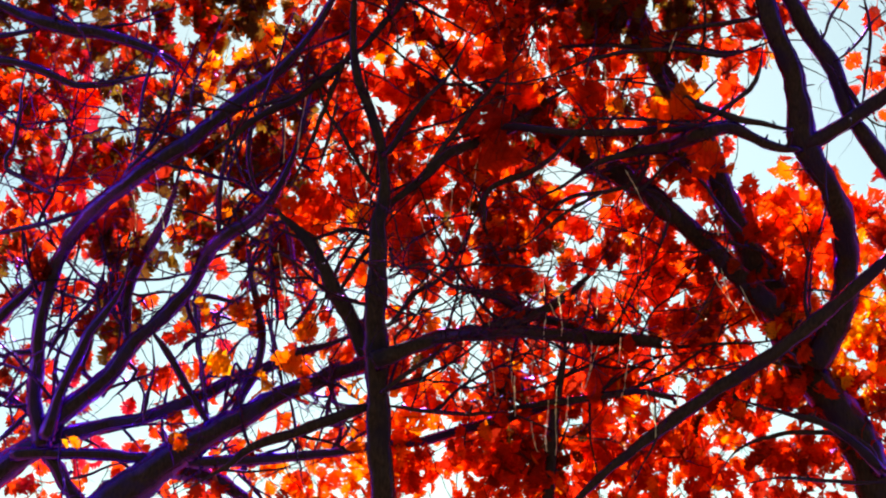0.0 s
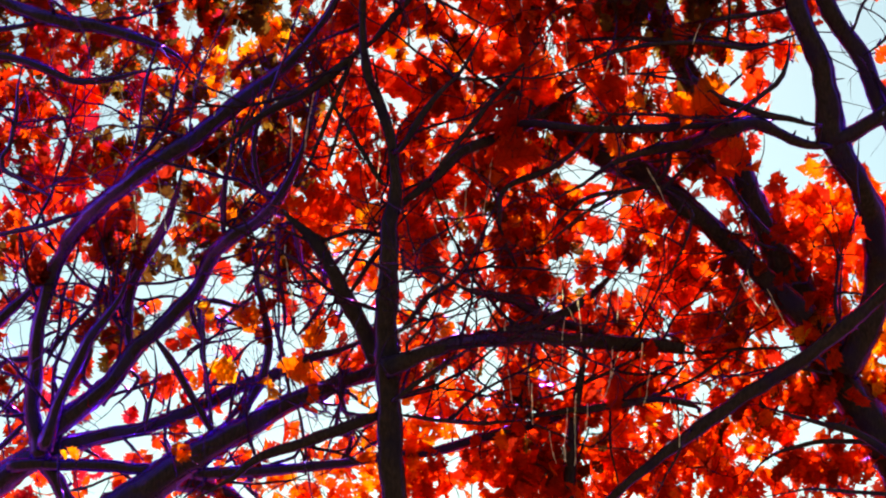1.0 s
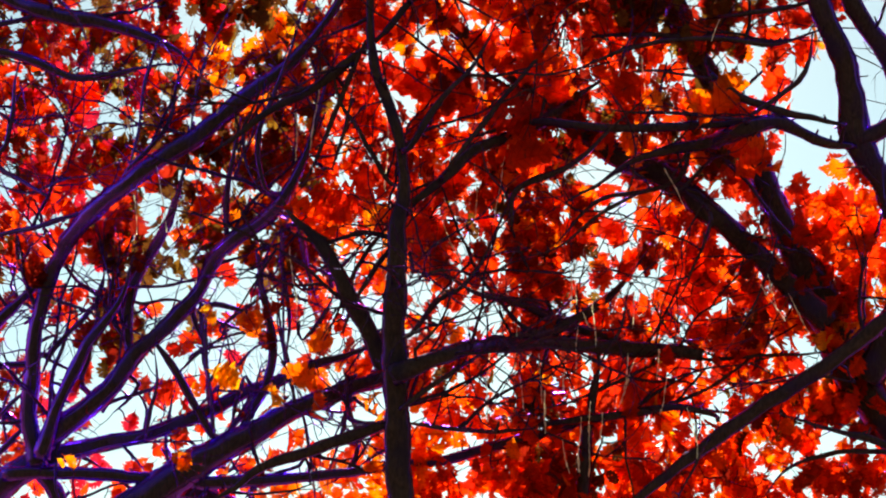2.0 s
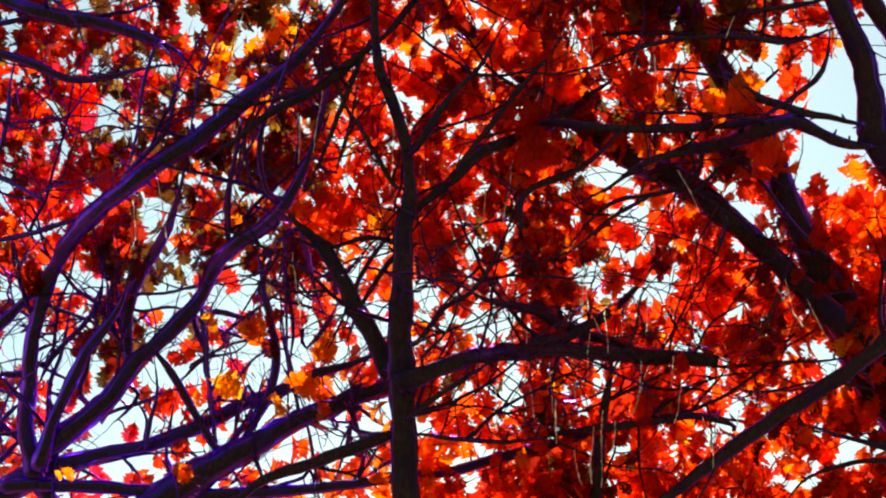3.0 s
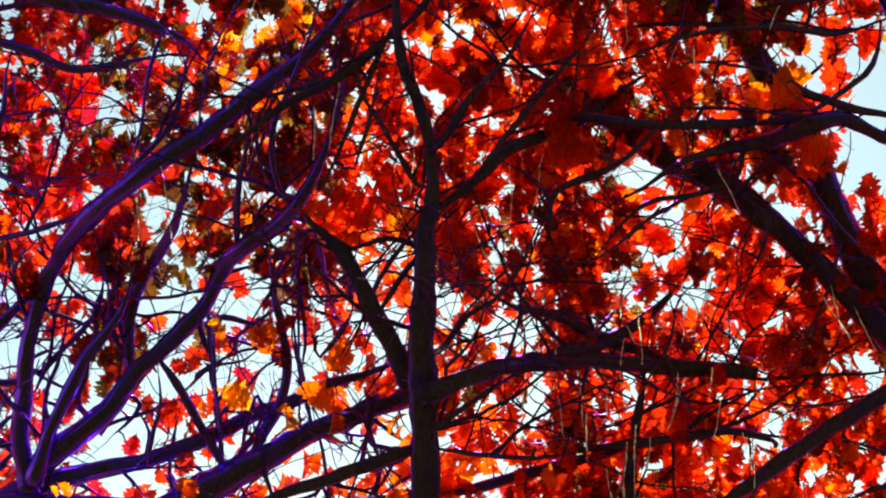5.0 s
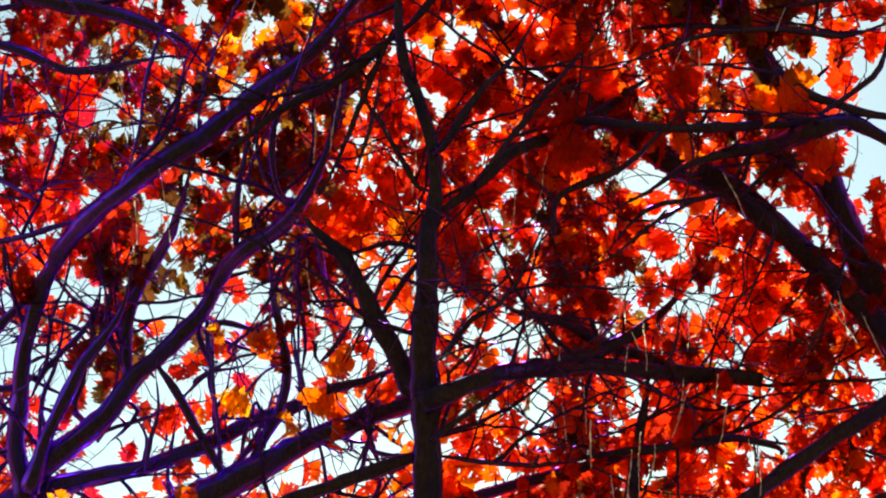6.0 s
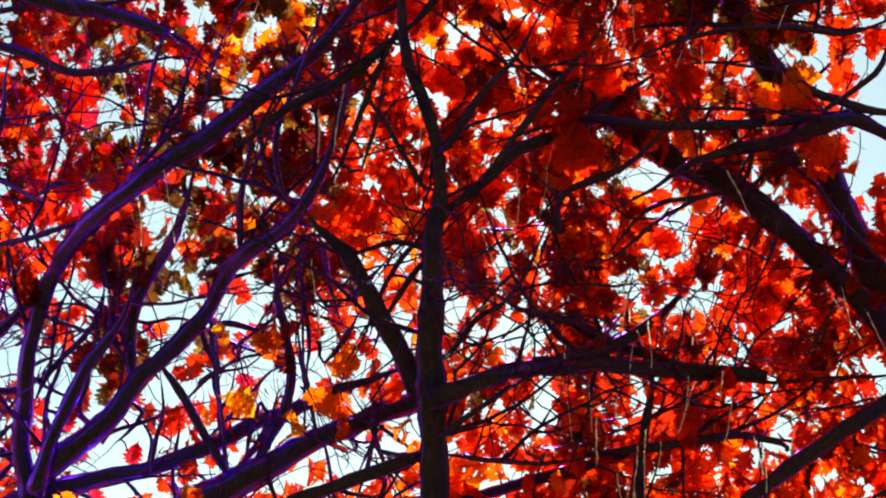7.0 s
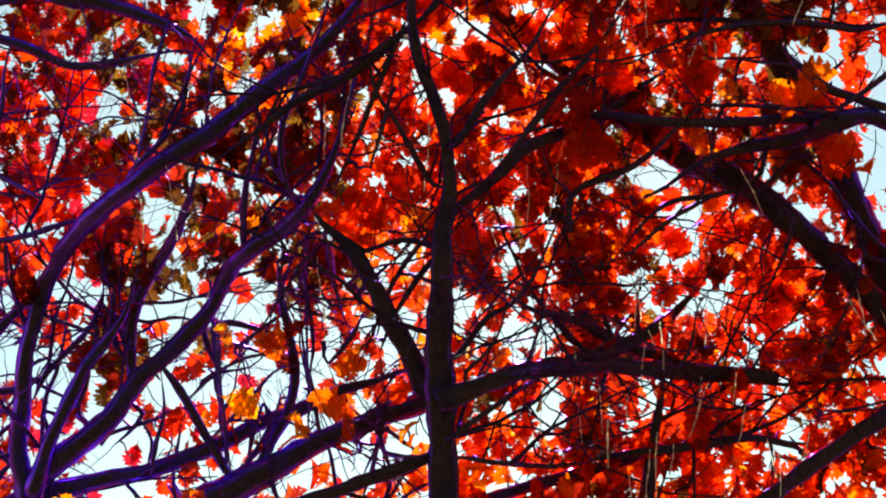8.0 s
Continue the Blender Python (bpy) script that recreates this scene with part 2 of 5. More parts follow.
def limb(tree, name, knots, bare_wood=False):
    """A limb through its knots (x, y, z, radius). bare_wood: few leaves hang before it."""
    thin = name == "limb" and knots[0][3] < 0.035
    bare = thin
    if thin:
        # a thin limb springs from the nearest wood, without doubling back
        first, second = Vector(knots[0][:3]), Vector(knots[1][:3])
        fork = nearest(tree, first)
        if 0.03 < (fork - first).length < 0.4:
            if (first - fork).normalized().dot((second - first).normalized()) > 0.1:
                knots = [(*fork, knots[0][3] * 1.15)] + knots
                bare = False
            else:
                attach(tree, first, knots[0][3] * 0.6)
    points, radii = spline(knots, 0.035)
    sprig = thin and len(points) < 22
    if sprig:
        radii = [r * 0.62 for r in radii]
    wander = random.random() * 50
    if radii[-1] < 0.02:
        # thin limbs run out into a tip
        last = max(2, len(radii) // 3)
        for i in range(last):
            radii[-1 - i] *= (0.55 + 0.45 * i / last) if sprig else (0.2 + 0.8 * i / last)
    if thin:
        # the other end is slender too, most where only a twig holds it
        first, least = max(2, len(radii) // 4), 0.35 if bare else 0.5
        for i in range(first):
            radii[i] *= least + (1 - least) * i / first
    for i, p in enumerate(points):
        p += noise.noise_vector(p * 3.0 + Vector((wander, 0, 0))) * 0.010 + noise.noise_vector(p * 11.0) * 0.005
    thick = Tubes()
    thick.add(points, radii, 14 if max(radii) > 0.025 else 8, 0.26)
    # short spurs, bud scars and stubs along the wood
    for p, r in list(zip(points, radii))[2:-2]:
        if random.random() < 0.3:
            way = Vector((random.gauss(0, 1), random.gauss(0, 0.6), random.gauss(0.2, 1))).normalized()
            size = random.uniform(0.003, 0.0065)
            reach = r + random.uniform(0.006, 0.035)
            thick.add([p, p + way * r * 0.8, p + way * reach + Vector((0, 0, 0.004))], [size * 1.4, size * 1.2, size * 0.6], 5)
    tree.adopt(name, thick.mesh(name, tree.bark))
    tree.wood += [(p, r) for p, r in zip(points, radii)][::3]
    if bare_wood:
        for p in points[::2]:
            wide = 1 + (p.y - 8.5) / 7.5
            leafless.append((p.x / wide, 1.9 + (p.z - 1.9) / wide, 0.08, p.y))
    join(tree, points)
    if radii[-1] < 0.02:
        # the tip goes on as fine forked twigs
        way = (points[-1] - points[-3]).normalized()
        turn = Vector((random.gauss(0, 0.3), random.gauss(0, 0.2), random.gauss(0, 0.3)))
        shoot(tree, points[-1].copy(), (way + turn).normalized(), random.uniform(0.15, 0.35), radii[-1] * 0.85, 1)


def crooked(start, end, bend):
    """Points of a kinked twig from start to end."""
    n = max(3, int((end - start).length / 0.035))
    points, off = [], Vector((0, 0, 0))
    for i in range(n + 1):
        u = i / n
        points.append(start.lerp(end, u) + off * math.sin(u * math.pi))
        off = off * 0.9 + Vector((random.gauss(0, bend), random.gauss(0, bend), random.gauss(0, bend)))
    return points


def nearest(tree, tip):
    """The nearest place on the tree's limbs and twigs."""
    return Vector(tree.net[np.argmin(((tree.net[:tree.size] - np.array(tip)) ** 2).sum(1))])


def join(tree, points):
    """Lets later twigs spring from these points."""
    if tree.size + len(points) > len(tree.net):
        tree.net = np.vstack([tree.net, np.full((20000, 3), 1e3)])
    tree.net[tree.size:tree.size + len(points)] = points
    tree.size += len(points)


def attach(tree, tip, thick):
    """A short twig from the nearest wood to a leaf's stalk."""
    start = nearest(tree, tip)
    points = crooked(start, tip, 0.008)
    n = len(points) - 1
    tree.twigs.add(points, [thick * (1 - 0.55 * i / n) for i in range(n + 1)], 5)
    join(tree, points[1:])


def shoot(tree, start, way, length, thick, forks):
    """A bare kinked side shoot that forks."""
    points, p = [start], start.copy()
    n = max(3, int(length / 0.04))
    bend = 0.17 if thick < 0.007 else 0.1
    for i in range(n):
        way = (way + Vector((random.gauss(0, bend), random.gauss(0, bend * 0.7), random.gauss(0.01, bend)))).normalized()
        p = p + way * 0.04
        points.append(p.copy())
        if forks and random.random() < 0.2:
            turn = Vector((random.gauss(0, 0.8), random.gauss(0, 0.4), random.gauss(0, 0.8)))
            shoot(tree, p.copy(), (way + turn).normalized(), length * random.uniform(0.3, 0.6), thick * 0.6, forks - 1)
    tree.twigs.add(points, [thick * (1 - 0.65 * i / n) for i in range(n + 1)], 5)
    join(tree, points)


def loose_twigs(tree, count, box, longest=0.7, thickest=0.011):
    """Bare side shoots that leave the limbs inside the box (low corner, high corner)."""
    low, high = Vector(box[0]), Vector(box[1])
    inside = [(p, r) for p, r in tree.wood if all(low[i] < p[i] < high[i] for i in range(3))]
    for _ in range(count):
        p, r = random.choice(inside)
        way = Vector((random.gauss(0, 1), random.gauss(0, 0.5), random.gauss(0.3, 0.8))).normalized()
        shoot(tree, p, way, random.uniform(0.3, 1.0) * longest, min(r * 0.8, random.uniform(0.35, 1.0) * thickest), 2)


def blade(curl, fold, lean):
    """Vertices, faces and flat places of one lobed oak leaf of length 1 along y, with its stalk."""
    half = [(0.0, 0.02), (0.10, 0.09), (0.19, 0.29), (0.28, 0.20), (0.38, 0.43), (0.47, 0.26), (0.57, 0.47),
            (0.67, 0.27), (0.76, 0.38), (0.84, 0.20), (0.92, 0.22), (1.0, 0.03)]
    verts, flat, faces = [], [], []

    def lift(x, y):
        z = -curl * (y - 0.3) ** 2 + fold * abs(x) + 0.07 * math.sin(9 * y + lean) * abs(x) * 2
        return Vector((x + 0.06 * lean * y * y, y, z))

    for y, w in half:
        tip = y + 0.06 if w > 0.2 else y
        for x, yy in ((-w, tip), (-w * 0.45, y), (0, y), (w * 0.45, y), (w, tip)):
            verts.append(lift(x, yy))
            flat.append((x, yy))
    for i in range(len(half) - 1):
        for k in range(4):
            a = i * 5 + k
            faces.append((a, a + 1, a + 6, a + 5))
    s = len(verts)
    for y in (-0.16, 0.02):
        for x, z in ((-0.012, 0), (0.012, 0), (0, 0.016)):
            verts.append(Vector((x, y, z - curl * 0.09)))
            flat.append((0.0, 0.0))
    for k in range(3):
        j = (k + 1) % 3
        faces.append((s + k, s + j, s + 3 + j, s + 3 + k))
    return verts, faces, flat


BLADES = [blade(random.uniform(0.05, 0.75), random.uniform(0.05, 0.55), random.uniform(-1.5, 1.5)) for _ in range(9)]


def leaf_mesh(name, verts, faces, flat, mat):
    mesh = bpy.data.meshes.new(name)
    mesh.from_pydata(verts, [], faces)
    layer = mesh.uv_layers.new(name="blade")
    for loop in mesh.loops:
        layer.data[loop.index].uv = flat[loop.vertex_index]
    mesh.materials.append(mat)
    mesh.polygons.foreach_set("use_smooth", [True] * len(mesh.polygons))
    return mesh


SINGLE = {(tone, i): leaf_mesh("leaf", *b, LEAF[tone, "object"]) for tone in TONES for i, b in enumerate(BLADES)}


def leaf(tree, tone, place, single, size=0.0, sunward=False):
    """One hanging leaf round a place: an object of its own, or joined into the tree's foliage. sunward: held broadside to the sun."""
    size = size or random.uniform(0.065, 0.125)
    turn = Euler((radians(random.gauss(-75, 38)), radians(random.gauss(0, 25)), radians(random.uniform(0, 360)))).to_matrix()
    if sunward:
        lean = Euler((radians(random.gauss(0, 22)), radians(random.gauss(0, 22)), random.uniform(0, math.tau))).to_matrix()
        turn = sun_way.to_track_quat("Z", "Y").to_matrix() @ lean
    which = random.randrange(len(BLADES))
    m = Matrix.Translation(place) @ turn.to_4x4() @ Matrix.Scale(size, 4) @ Matrix.Translation((0, -0.5, 0))
    if single:
        ob = tree.adopt("leaf", SINGLE[tone, which])
        ob.matrix_basis = m
        tree.leaf_count += 1
    else:
        verts, faces, flat = tree.foliage.setdefault(tone, ([], [], []))
        v, f, u = BLADES[which]
        first = len(verts)
        verts += [m @ p for p in v]
        faces += [tuple(first + i for i in face) for face in f]
        flat += u


sunlit = []
HUES = {"R": "red", "O": "orange", "C": "crimson", "M": "maroon", "B": "brown", "G": "gold"}


def outward(x, y, z):
    """The place at depth y of what stands at (x, z) where y = 8.5: the boughs spread as they lean away from the path."""
    wide = 1 + (y - 8.5) / 7.5
    return Vector((x * wide, y, 1.9 + (z - 1.9) * wide))


def open_sky(tree, p):
    """Whether p lies in one of the gaps of the crown (x, z, half width, half height where y = 8.5)."""
    wide = 1 + (p.y - 8.5) / 7.5
    x, z = p.x / wide, 1.9 + (p.z - 1.9) / wide
    return any(((x - a) / c) ** 2 + ((z - b) / d) ** 2 < 1 for a, b, c, d in tree.gaps)


def leafy(tree, boughs):
    """Boughs (x, z, tufts, hues) thick with tufts of leaves, each tuft on its own twig; they leave room for the broad leaves."""
    for x, z, tufts, hues in boughs:
        for _ in range(tufts):
            tx, tz = x + random.uniform(-0.26, 0.26), z + random.uniform(-0.21, 0.21)
            tip = outward(tx, tree.crown - 0.28 * (tz - 3.2) + random.triangular(-0.15, 0.75, 0.2), tz)
            before = any((tx - a) ** 2 + (tz - b) ** 2 < r * r and tip.y < c + 0.05 for a, b, r, c in tree.broad + leafless)
            if open_sky(tree, tip) or before and random.random() < 0.85 or in_the_sun(tip) and random.random() < 0.7:
                continue
            attach(tree, tip, 0.003)
            hue = HUES[random.choice(hues)]
            for _ in range(random.choice((2, 2, 3, 4))):
                p = tip + Vector((random.gauss(0, 0.05), random.gauss(0, 0.05), random.gauss(-0.02, 0.05)))
                if not open_sky(tree, p):
                    leaf(tree, hue, p, tree.leaf_count < 300)


def in_the_sun(p):
    """Whether a tuft at p would stand between the sun and a broad leaf."""
    for q, wide in sunlit:
        way = p - q
        along = way.dot(sun_way)
        if along > 0.05 and (way - sun_way * along).length < wide:
            return True
    return False


def broad_leaves(tree, tone, places, ahead=0.0):
    """Large leaves (x, z at y = 8.5, length) on the sunny side of the crown, broadside to the sun, each on a twig with a smaller one
    beside it. ahead: metres by which they hang before the limbs."""
    for x, z, length in places:
        p = outward(x, tree.crown - 0.28 * (z - 3.2) + random.uniform(0.15, 0.4) - ahead, z)
        tree.broad.append((x, z, length * 0.6, p.y))
        if tone in ("gold", "orange") or length > 0.18:
            sunlit.append((p, length * 0.5))
        attach(tree, p, 0.0045)
        leaf(tree, tone, p, True, length, True)
        spread = Vector((random.gauss(0, 0.3), random.gauss(0, 0.3), random.gauss(0, 0.3))) * length
        leaf(tree, tone, p + spread, True, length * random.uniform(0.6, 0.85), True)


def wisps(tree, ends):
    """Thin hanging shoots (start, end), pale and beaded to imitate glints of light."""
    for start, end in ends:
        points = []
        a, b = Vector(start), Vector(end)
        shift = Vector((random.random() * 40, 0, 0))
        n = max(12, int((b - a).length / 0.009))
        for i in range(n + 1):
            p = a.lerp(b, i / n)
            points.append(p + noise.noise_vector(p * 6 + shift) * 0.014 + noise.noise_vector(p * 40 + shift) * 0.003)
        sunlit.extend((p, 0.035) for p in points[::14])
        # swollen into beads that stand for the bright specks of a glint
        tree.wisps.add(points, [0.0013 + 0.006 * max(0.0, noise.noise(p * 60 + shift)) for p in points], 6, 0.3)


def finish(tree):
    tree.adopt("shoot_growth", tree.wisps.mesh("shoot_growth", GLINT_TWIG), "thin pale sunlit hanging shoots", "stuff")
    tree.adopt("twig_growth", tree.twigs.mesh("twig_growth", FRINGED_TWIG if tree.bark is FRINGED_BARK else TWIG), "fine bare grey-brown twigs", "stuff")
    for tone, (verts, faces, flat) in tree.foliage.items():
        tree.adopt("foliage", leaf_mesh("foliage", verts, faces, flat, LEAF[tone, "island"]), tone + " autumn oak leaves", "stuff")


young_oak = Tree("slender oak with dark bark and glowing red leaves", (-0.29, 8.45, 0.0), BARK, 8.75)
leaning_oak = Tree("many-stemmed oak with arching violet-black limbs and few red leaves", (-2.58, 9.29, 0.0), FRINGED_BARK, 8.92)
old_oak = Tree("thick leaning oak with forked dark limbs and dense red leaves", (2.37, 9.07, 0.0), OLD_BARK, 8.82)

limb(young_oak, "trunk", [(-0.29, 8.45, -0.15, 0.125), (-0.29, 8.45, 0.12, 0.096), (-0.28, 8.42, 1.23, 0.076), (-0.27, 8.40, 2.45, 0.063), (-0.26, 8.34, 2.67, 0.058), (-0.26, 8.29, 2.86, 0.056), (-0.27, 8.23, 3.10, 0.054), (-0.28, 8.18, 3.29, 0.052), (-0.29, 8.14, 3.47, 0.058), (-0.29, 8.10, 3.62, 0.047), (-0.28, 8.05, 3.84, 0.044), (-0.28, 8.01, 4.00, 0.044), (-0.26, 7.98, 4.14, 0.036), (-0.28, 7.91, 4.38, 0.031), (-0.33, 7.88, 4.52, 0.034), (-0.39, 7.84, 4.69, 0.031), (-0.40, 7.80, 4.87, 0.032), (-0.38, 7.74, 5.07, 0.025), (-0.35, 7.64, 5.43, 0.014), (-0.33, 7.56, 5.75, 0.008)])
limb(young_oak, "limb", [(-0.30, 8.06, 3.41, 0.049), (-0.11, 8.04, 3.47, 0.033), (0.04, 8.16, 3.54, 0.034), (0.23, 8.42, 3.61, 0.033), (0.38, 8.59, 3.67, 0.033), (0.69, 8.78, 3.68, 0.036), (0.87, 8.81, 3.68, 0.034), (0.98, 8.80, 3.67, 0.031), (1.04, 8.80, 3.66, 0.026)], True)
limb(young_oak, "limb", [(0.91, 8.83, 3.69, 0.015), (1.06, 8.83, 3.65, 0.015), (1.29, 8.82, 3.66, 0.013), (1.49, 8.82, 3.67, 0.010), (1.69, 8.81, 3.71, 0.008)])
limb(young_oak, "limb", [(0.03, 8.17, 3.52, 0.019), (0.19, 8.40, 3.63, 0.023), (0.41, 8.61, 3.74, 0.025), (0.58, 8.68, 3.86, 0.020), (0.71, 8.72, 3.99, 0.015), (0.79, 8.48, 4.06, 0.010)])
limb(young_oak, "limb", [(0.79, 8.87, 3.71, 0.024), (0.58, 8.77, 3.74, 0.023), (0.41, 8.66, 3.76, 0.025), (0.23, 8.44, 3.80, 0.020), (0.04, 8.16, 3.77, 0.015), (-0.11, 8.01, 3.82, 0.010)])
limb(young_oak, "limb", [(-0.25, 8.11, 3.29, 0.019), (-0.13, 8.09, 3.37, 0.019), (-0.01, 8.13, 3.46, 0.017), (0.08, 8.24, 3.55, 0.015)])
limb(young_oak, "limb", [(-0.23, 8.22, 3.61, 0.020), (-0.12, 8.19, 3.74, 0.017), (-0.02, 8.22, 3.81, 0.015), (0.08, 8.32, 3.99, 0.013), (0.15, 8.26, 4.13, 0.008)])
limb(young_oak, "limb", [(-0.27, 8.08, 4.10, 0.028), (-0.11, 8.04, 4.21, 0.028), (0.04, 8.11, 4.37, 0.025), (0.20, 8.20, 4.47, 0.026), (0.37, 8.29, 4.60, 0.023), (0.53, 8.37, 4.74, 0.016), (0.68, 8.43, 4.86, 0.010)])
limb(young_oak, "limb", [(-0.33, 8.26, 3.48, 0.039), (-0.42, 8.21, 3.65, 0.039), (-0.48, 8.18, 3.76, 0.037), (-0.55, 8.14, 3.90, 0.032), (-0.60, 8.12, 3.97, 0.028), (-0.71, 8.09, 4.07, 0.020), (-0.77, 8.06, 4.17, 0.012)])
limb(young_oak, "limb", [(-0.30, 8.11, 3.98, 0.022), (-0.43, 8.11, 4.01, 0.017), (-0.60, 8.12, 3.97, 0.015), (-0.75, 8.10, 4.03, 0.010)])
limb(young_oak, "limb", [(-0.30, 8.12, 3.97, 0.022), (-0.39, 8.15, 3.85, 0.020), (-0.46, 8.19, 3.74, 0.015), (-0.50, 8.22, 3.62, 0.010)])
limb(young_oak, "limb", [(-0.31, 8.05, 4.20, 0.020), (-0.43, 7.99, 4.38, 0.017), (-0.52, 7.95, 4.52, 0.015), (-0.55, 7.91, 4.65, 0.010)])
limb(young_oak, "limb", [(-0.39, 7.89, 4.74, 0.022), (-0.26, 7.84, 4.88, 0.025), (-0.16, 7.81, 4.99, 0.020), (-0.06, 7.80, 5.13, 0.015)])
limb(young_oak, "limb", [(-0.35, 7.87, 4.78, 0.022), (-0.50, 7.91, 4.67, 0.022), (-0.65, 7.94, 4.56, 0.020), (-0.83, 7.97, 4.47, 0.017), (-0.95, 7.99, 4.38, 0.012), (-1.13, 8.03, 4.27, 0.008)])
limb(young_oak, "limb", [(-0.41, 7.88, 4.76, 0.020), (-0.52, 7.95, 4.51, 0.017), (-0.60, 8.01, 4.33, 0.015), (-0.67, 8.05, 4.19, 0.010)])
limb(young_oak, "limb", [(-0.30, 8.23, 3.25, 0.028), (-0.45, 8.24, 3.20, 0.027), (-0.65, 8.27, 3.13, 0.025), (-0.84, 8.29, 3.06, 0.021), (-0.94, 8.31, 2.99, 0.018), (-1.10, 8.34, 2.90, 0.013)])
limb(young_oak, "limb", [(-0.26, 8.23, 3.25, 0.014), (-0.06, 8.27, 3.23, 0.012), (0.12, 8.49, 3.26, 0.010), (0.31, 8.77, 3.33, 0.008)])
limb(young_oak, "limb", [(-0.53, 7.81, 4.18, 0.016), (-0.47, 7.75, 4.38, 0.010), (-0.44, 7.69, 4.56, 0.003)])
limb(young_oak, "limb", [(-0.23, 7.84, 4.29, 0.019), (-0.10, 7.78, 4.48, 0.013), (0.04, 7.84, 4.66, 0.009), (0.17, 7.86, 4.92, 0.004)])
limb(young_oak, "limb", [(-0.07, 7.89, 4.21, 0.016), (0.12, 7.95, 4.50, 0.012), (0.29, 8.01, 4.73, 0.008), (0.46, 8.07, 5.00, 0.003)])
limb(young_oak, "limb", [(0.92, 8.82, 3.68, 0.014), (0.74, 8.86, 3.59, 0.010), (0.46, 8.73, 3.44, 0.006), (0.23, 8.52, 3.35, 0.003)])
limb(young_oak, "limb", [(-0.22, 7.79, 3.73, 0.013), (-0.06, 7.81, 3.77, 0.008), (0.14, 8.09, 3.79, 0.002)])
limb(young_oak, "limb", [(-0.20, 7.94, 3.48, 0.013), (-0.11, 7.91, 3.57, 0.010), (-0.06, 7.90, 3.72, 0.006), (-0.09, 7.84, 3.85, 0.002)])

limb(leaning_oak, "trunk", [(-2.58, 9.29, -0.15, 0.203), (-2.58, 9.29, 0.12, 0.155), (-2.53, 9.27, 0.99, 0.123), (-2.48, 9.24, 1.98, 0.103), (-2.38, 9.10, 2.49, 0.092), (-2.28, 9.01, 2.82, 0.083), (-2.14, 8.96, 3.01, 0.073), (-1.99, 8.93, 3.13, 0.064), (-1.88, 8.91, 3.20, 0.057)])
limb(leaning_oak, "limb", [(-1.87, 8.86, 3.17, 0.051), (-1.90, 8.83, 3.34, 0.038), (-1.90, 8.77, 3.56, 0.036), (-1.89, 8.73, 3.74, 0.033), (-1.84, 8.69, 3.93, 0.033), (-1.79, 8.62, 4.03, 0.036), (-1.69, 8.50, 4.13, 0.038), (-1.57, 8.40, 4.22, 0.042), (-1.42, 8.30, 4.30, 0.040), (-1.27, 8.28, 4.40, 0.040), (-1.14, 8.26, 4.49, 0.040), (-0.99, 8.24, 4.61, 0.040), (-0.86, 8.22, 4.71, 0.035), (-0.73, 8.20, 4.81, 0.033), (-0.62, 8.17, 4.94, 0.030), (-0.53, 8.14, 5.07, 0.028), (-0.46, 8.11, 5.22, 0.023), (-0.37, 8.03, 5.52, 0.013)])
limb(leaning_oak, "limb", [(-1.88, 8.86, 3.18, 0.046), (-1.81, 8.88, 3.10, 0.036), (-1.76, 8.91, 3.01, 0.036), (-1.67, 8.94, 2.90, 0.033), (-1.55, 8.99, 2.69, 0.023)])
limb(leaning_oak, "limb", [(-1.84, 8.80, 3.20, 0.041), (-1.78, 8.75, 3.40, 0.030), (-1.70, 8.71, 3.55, 0.028), (-1.64, 8.67, 3.68, 0.023), (-1.55, 8.64, 3.79, 0.023), (-1.49, 8.61, 3.89, 0.018), (-1.43, 8.52, 4.04, 0.012)])
limb(leaning_oak, "limb", [(-1.85, 8.84, 3.25, 0.046), (-1.68, 8.81, 3.40, 0.047), (-1.56, 8.79, 3.50, 0.044), (-1.47, 8.77, 3.64, 0.038), (-1.37, 8.76, 3.72, 0.036), (-1.26, 8.74, 3.83, 0.036), (-1.18, 8.72, 3.92, 0.033), (-1.11, 8.65, 4.04, 0.033), (-1.01, 8.56, 4.11, 0.036), (-0.87, 8.49, 4.18, 0.033), (-0.78, 8.39, 4.25, 0.030), (-0.71, 8.33, 4.37, 0.025), (-0.66, 8.30, 4.52, 0.020), (-0.61, 8.26, 4.70, 0.018), (-0.55, 8.22, 4.85, 0.013)])
limb(leaning_oak, "limb", [(-1.49, 8.82, 3.69, 0.031), (-1.50, 8.78, 3.86, 0.026), (-1.45, 8.72, 4.00, 0.023), (-1.35, 8.60, 4.10, 0.023), (-1.27, 8.47, 4.19, 0.022), (-1.21, 8.33, 4.30, 0.017), (-1.17, 8.29, 4.44, 0.010)])
limb(leaning_oak, "limb", [(-2.26, 8.84, 3.64, 0.031), (-2.13, 8.81, 3.74, 0.026), (-2.02, 8.78, 3.85, 0.026), (-1.95, 8.76, 3.92, 0.023), (-1.84, 8.70, 4.01, 0.018), (-1.72, 8.52, 4.15, 0.010)])
limb(leaning_oak, "limb", [(-2.24, 8.63, 4.10, 0.015), (-2.08, 8.59, 4.13, 0.018), (-1.88, 8.54, 4.16, 0.018), (-1.71, 8.50, 4.20, 0.020), (-1.56, 8.44, 4.24, 0.020)])
limb(leaning_oak, "limb", [(-1.35, 8.77, 3.68, 0.023), (-1.27, 8.80, 3.57, 0.031), (-1.19, 8.84, 3.44, 0.031), (-1.11, 8.87, 3.31, 0.031), (-1.04, 8.90, 3.23, 0.026)])
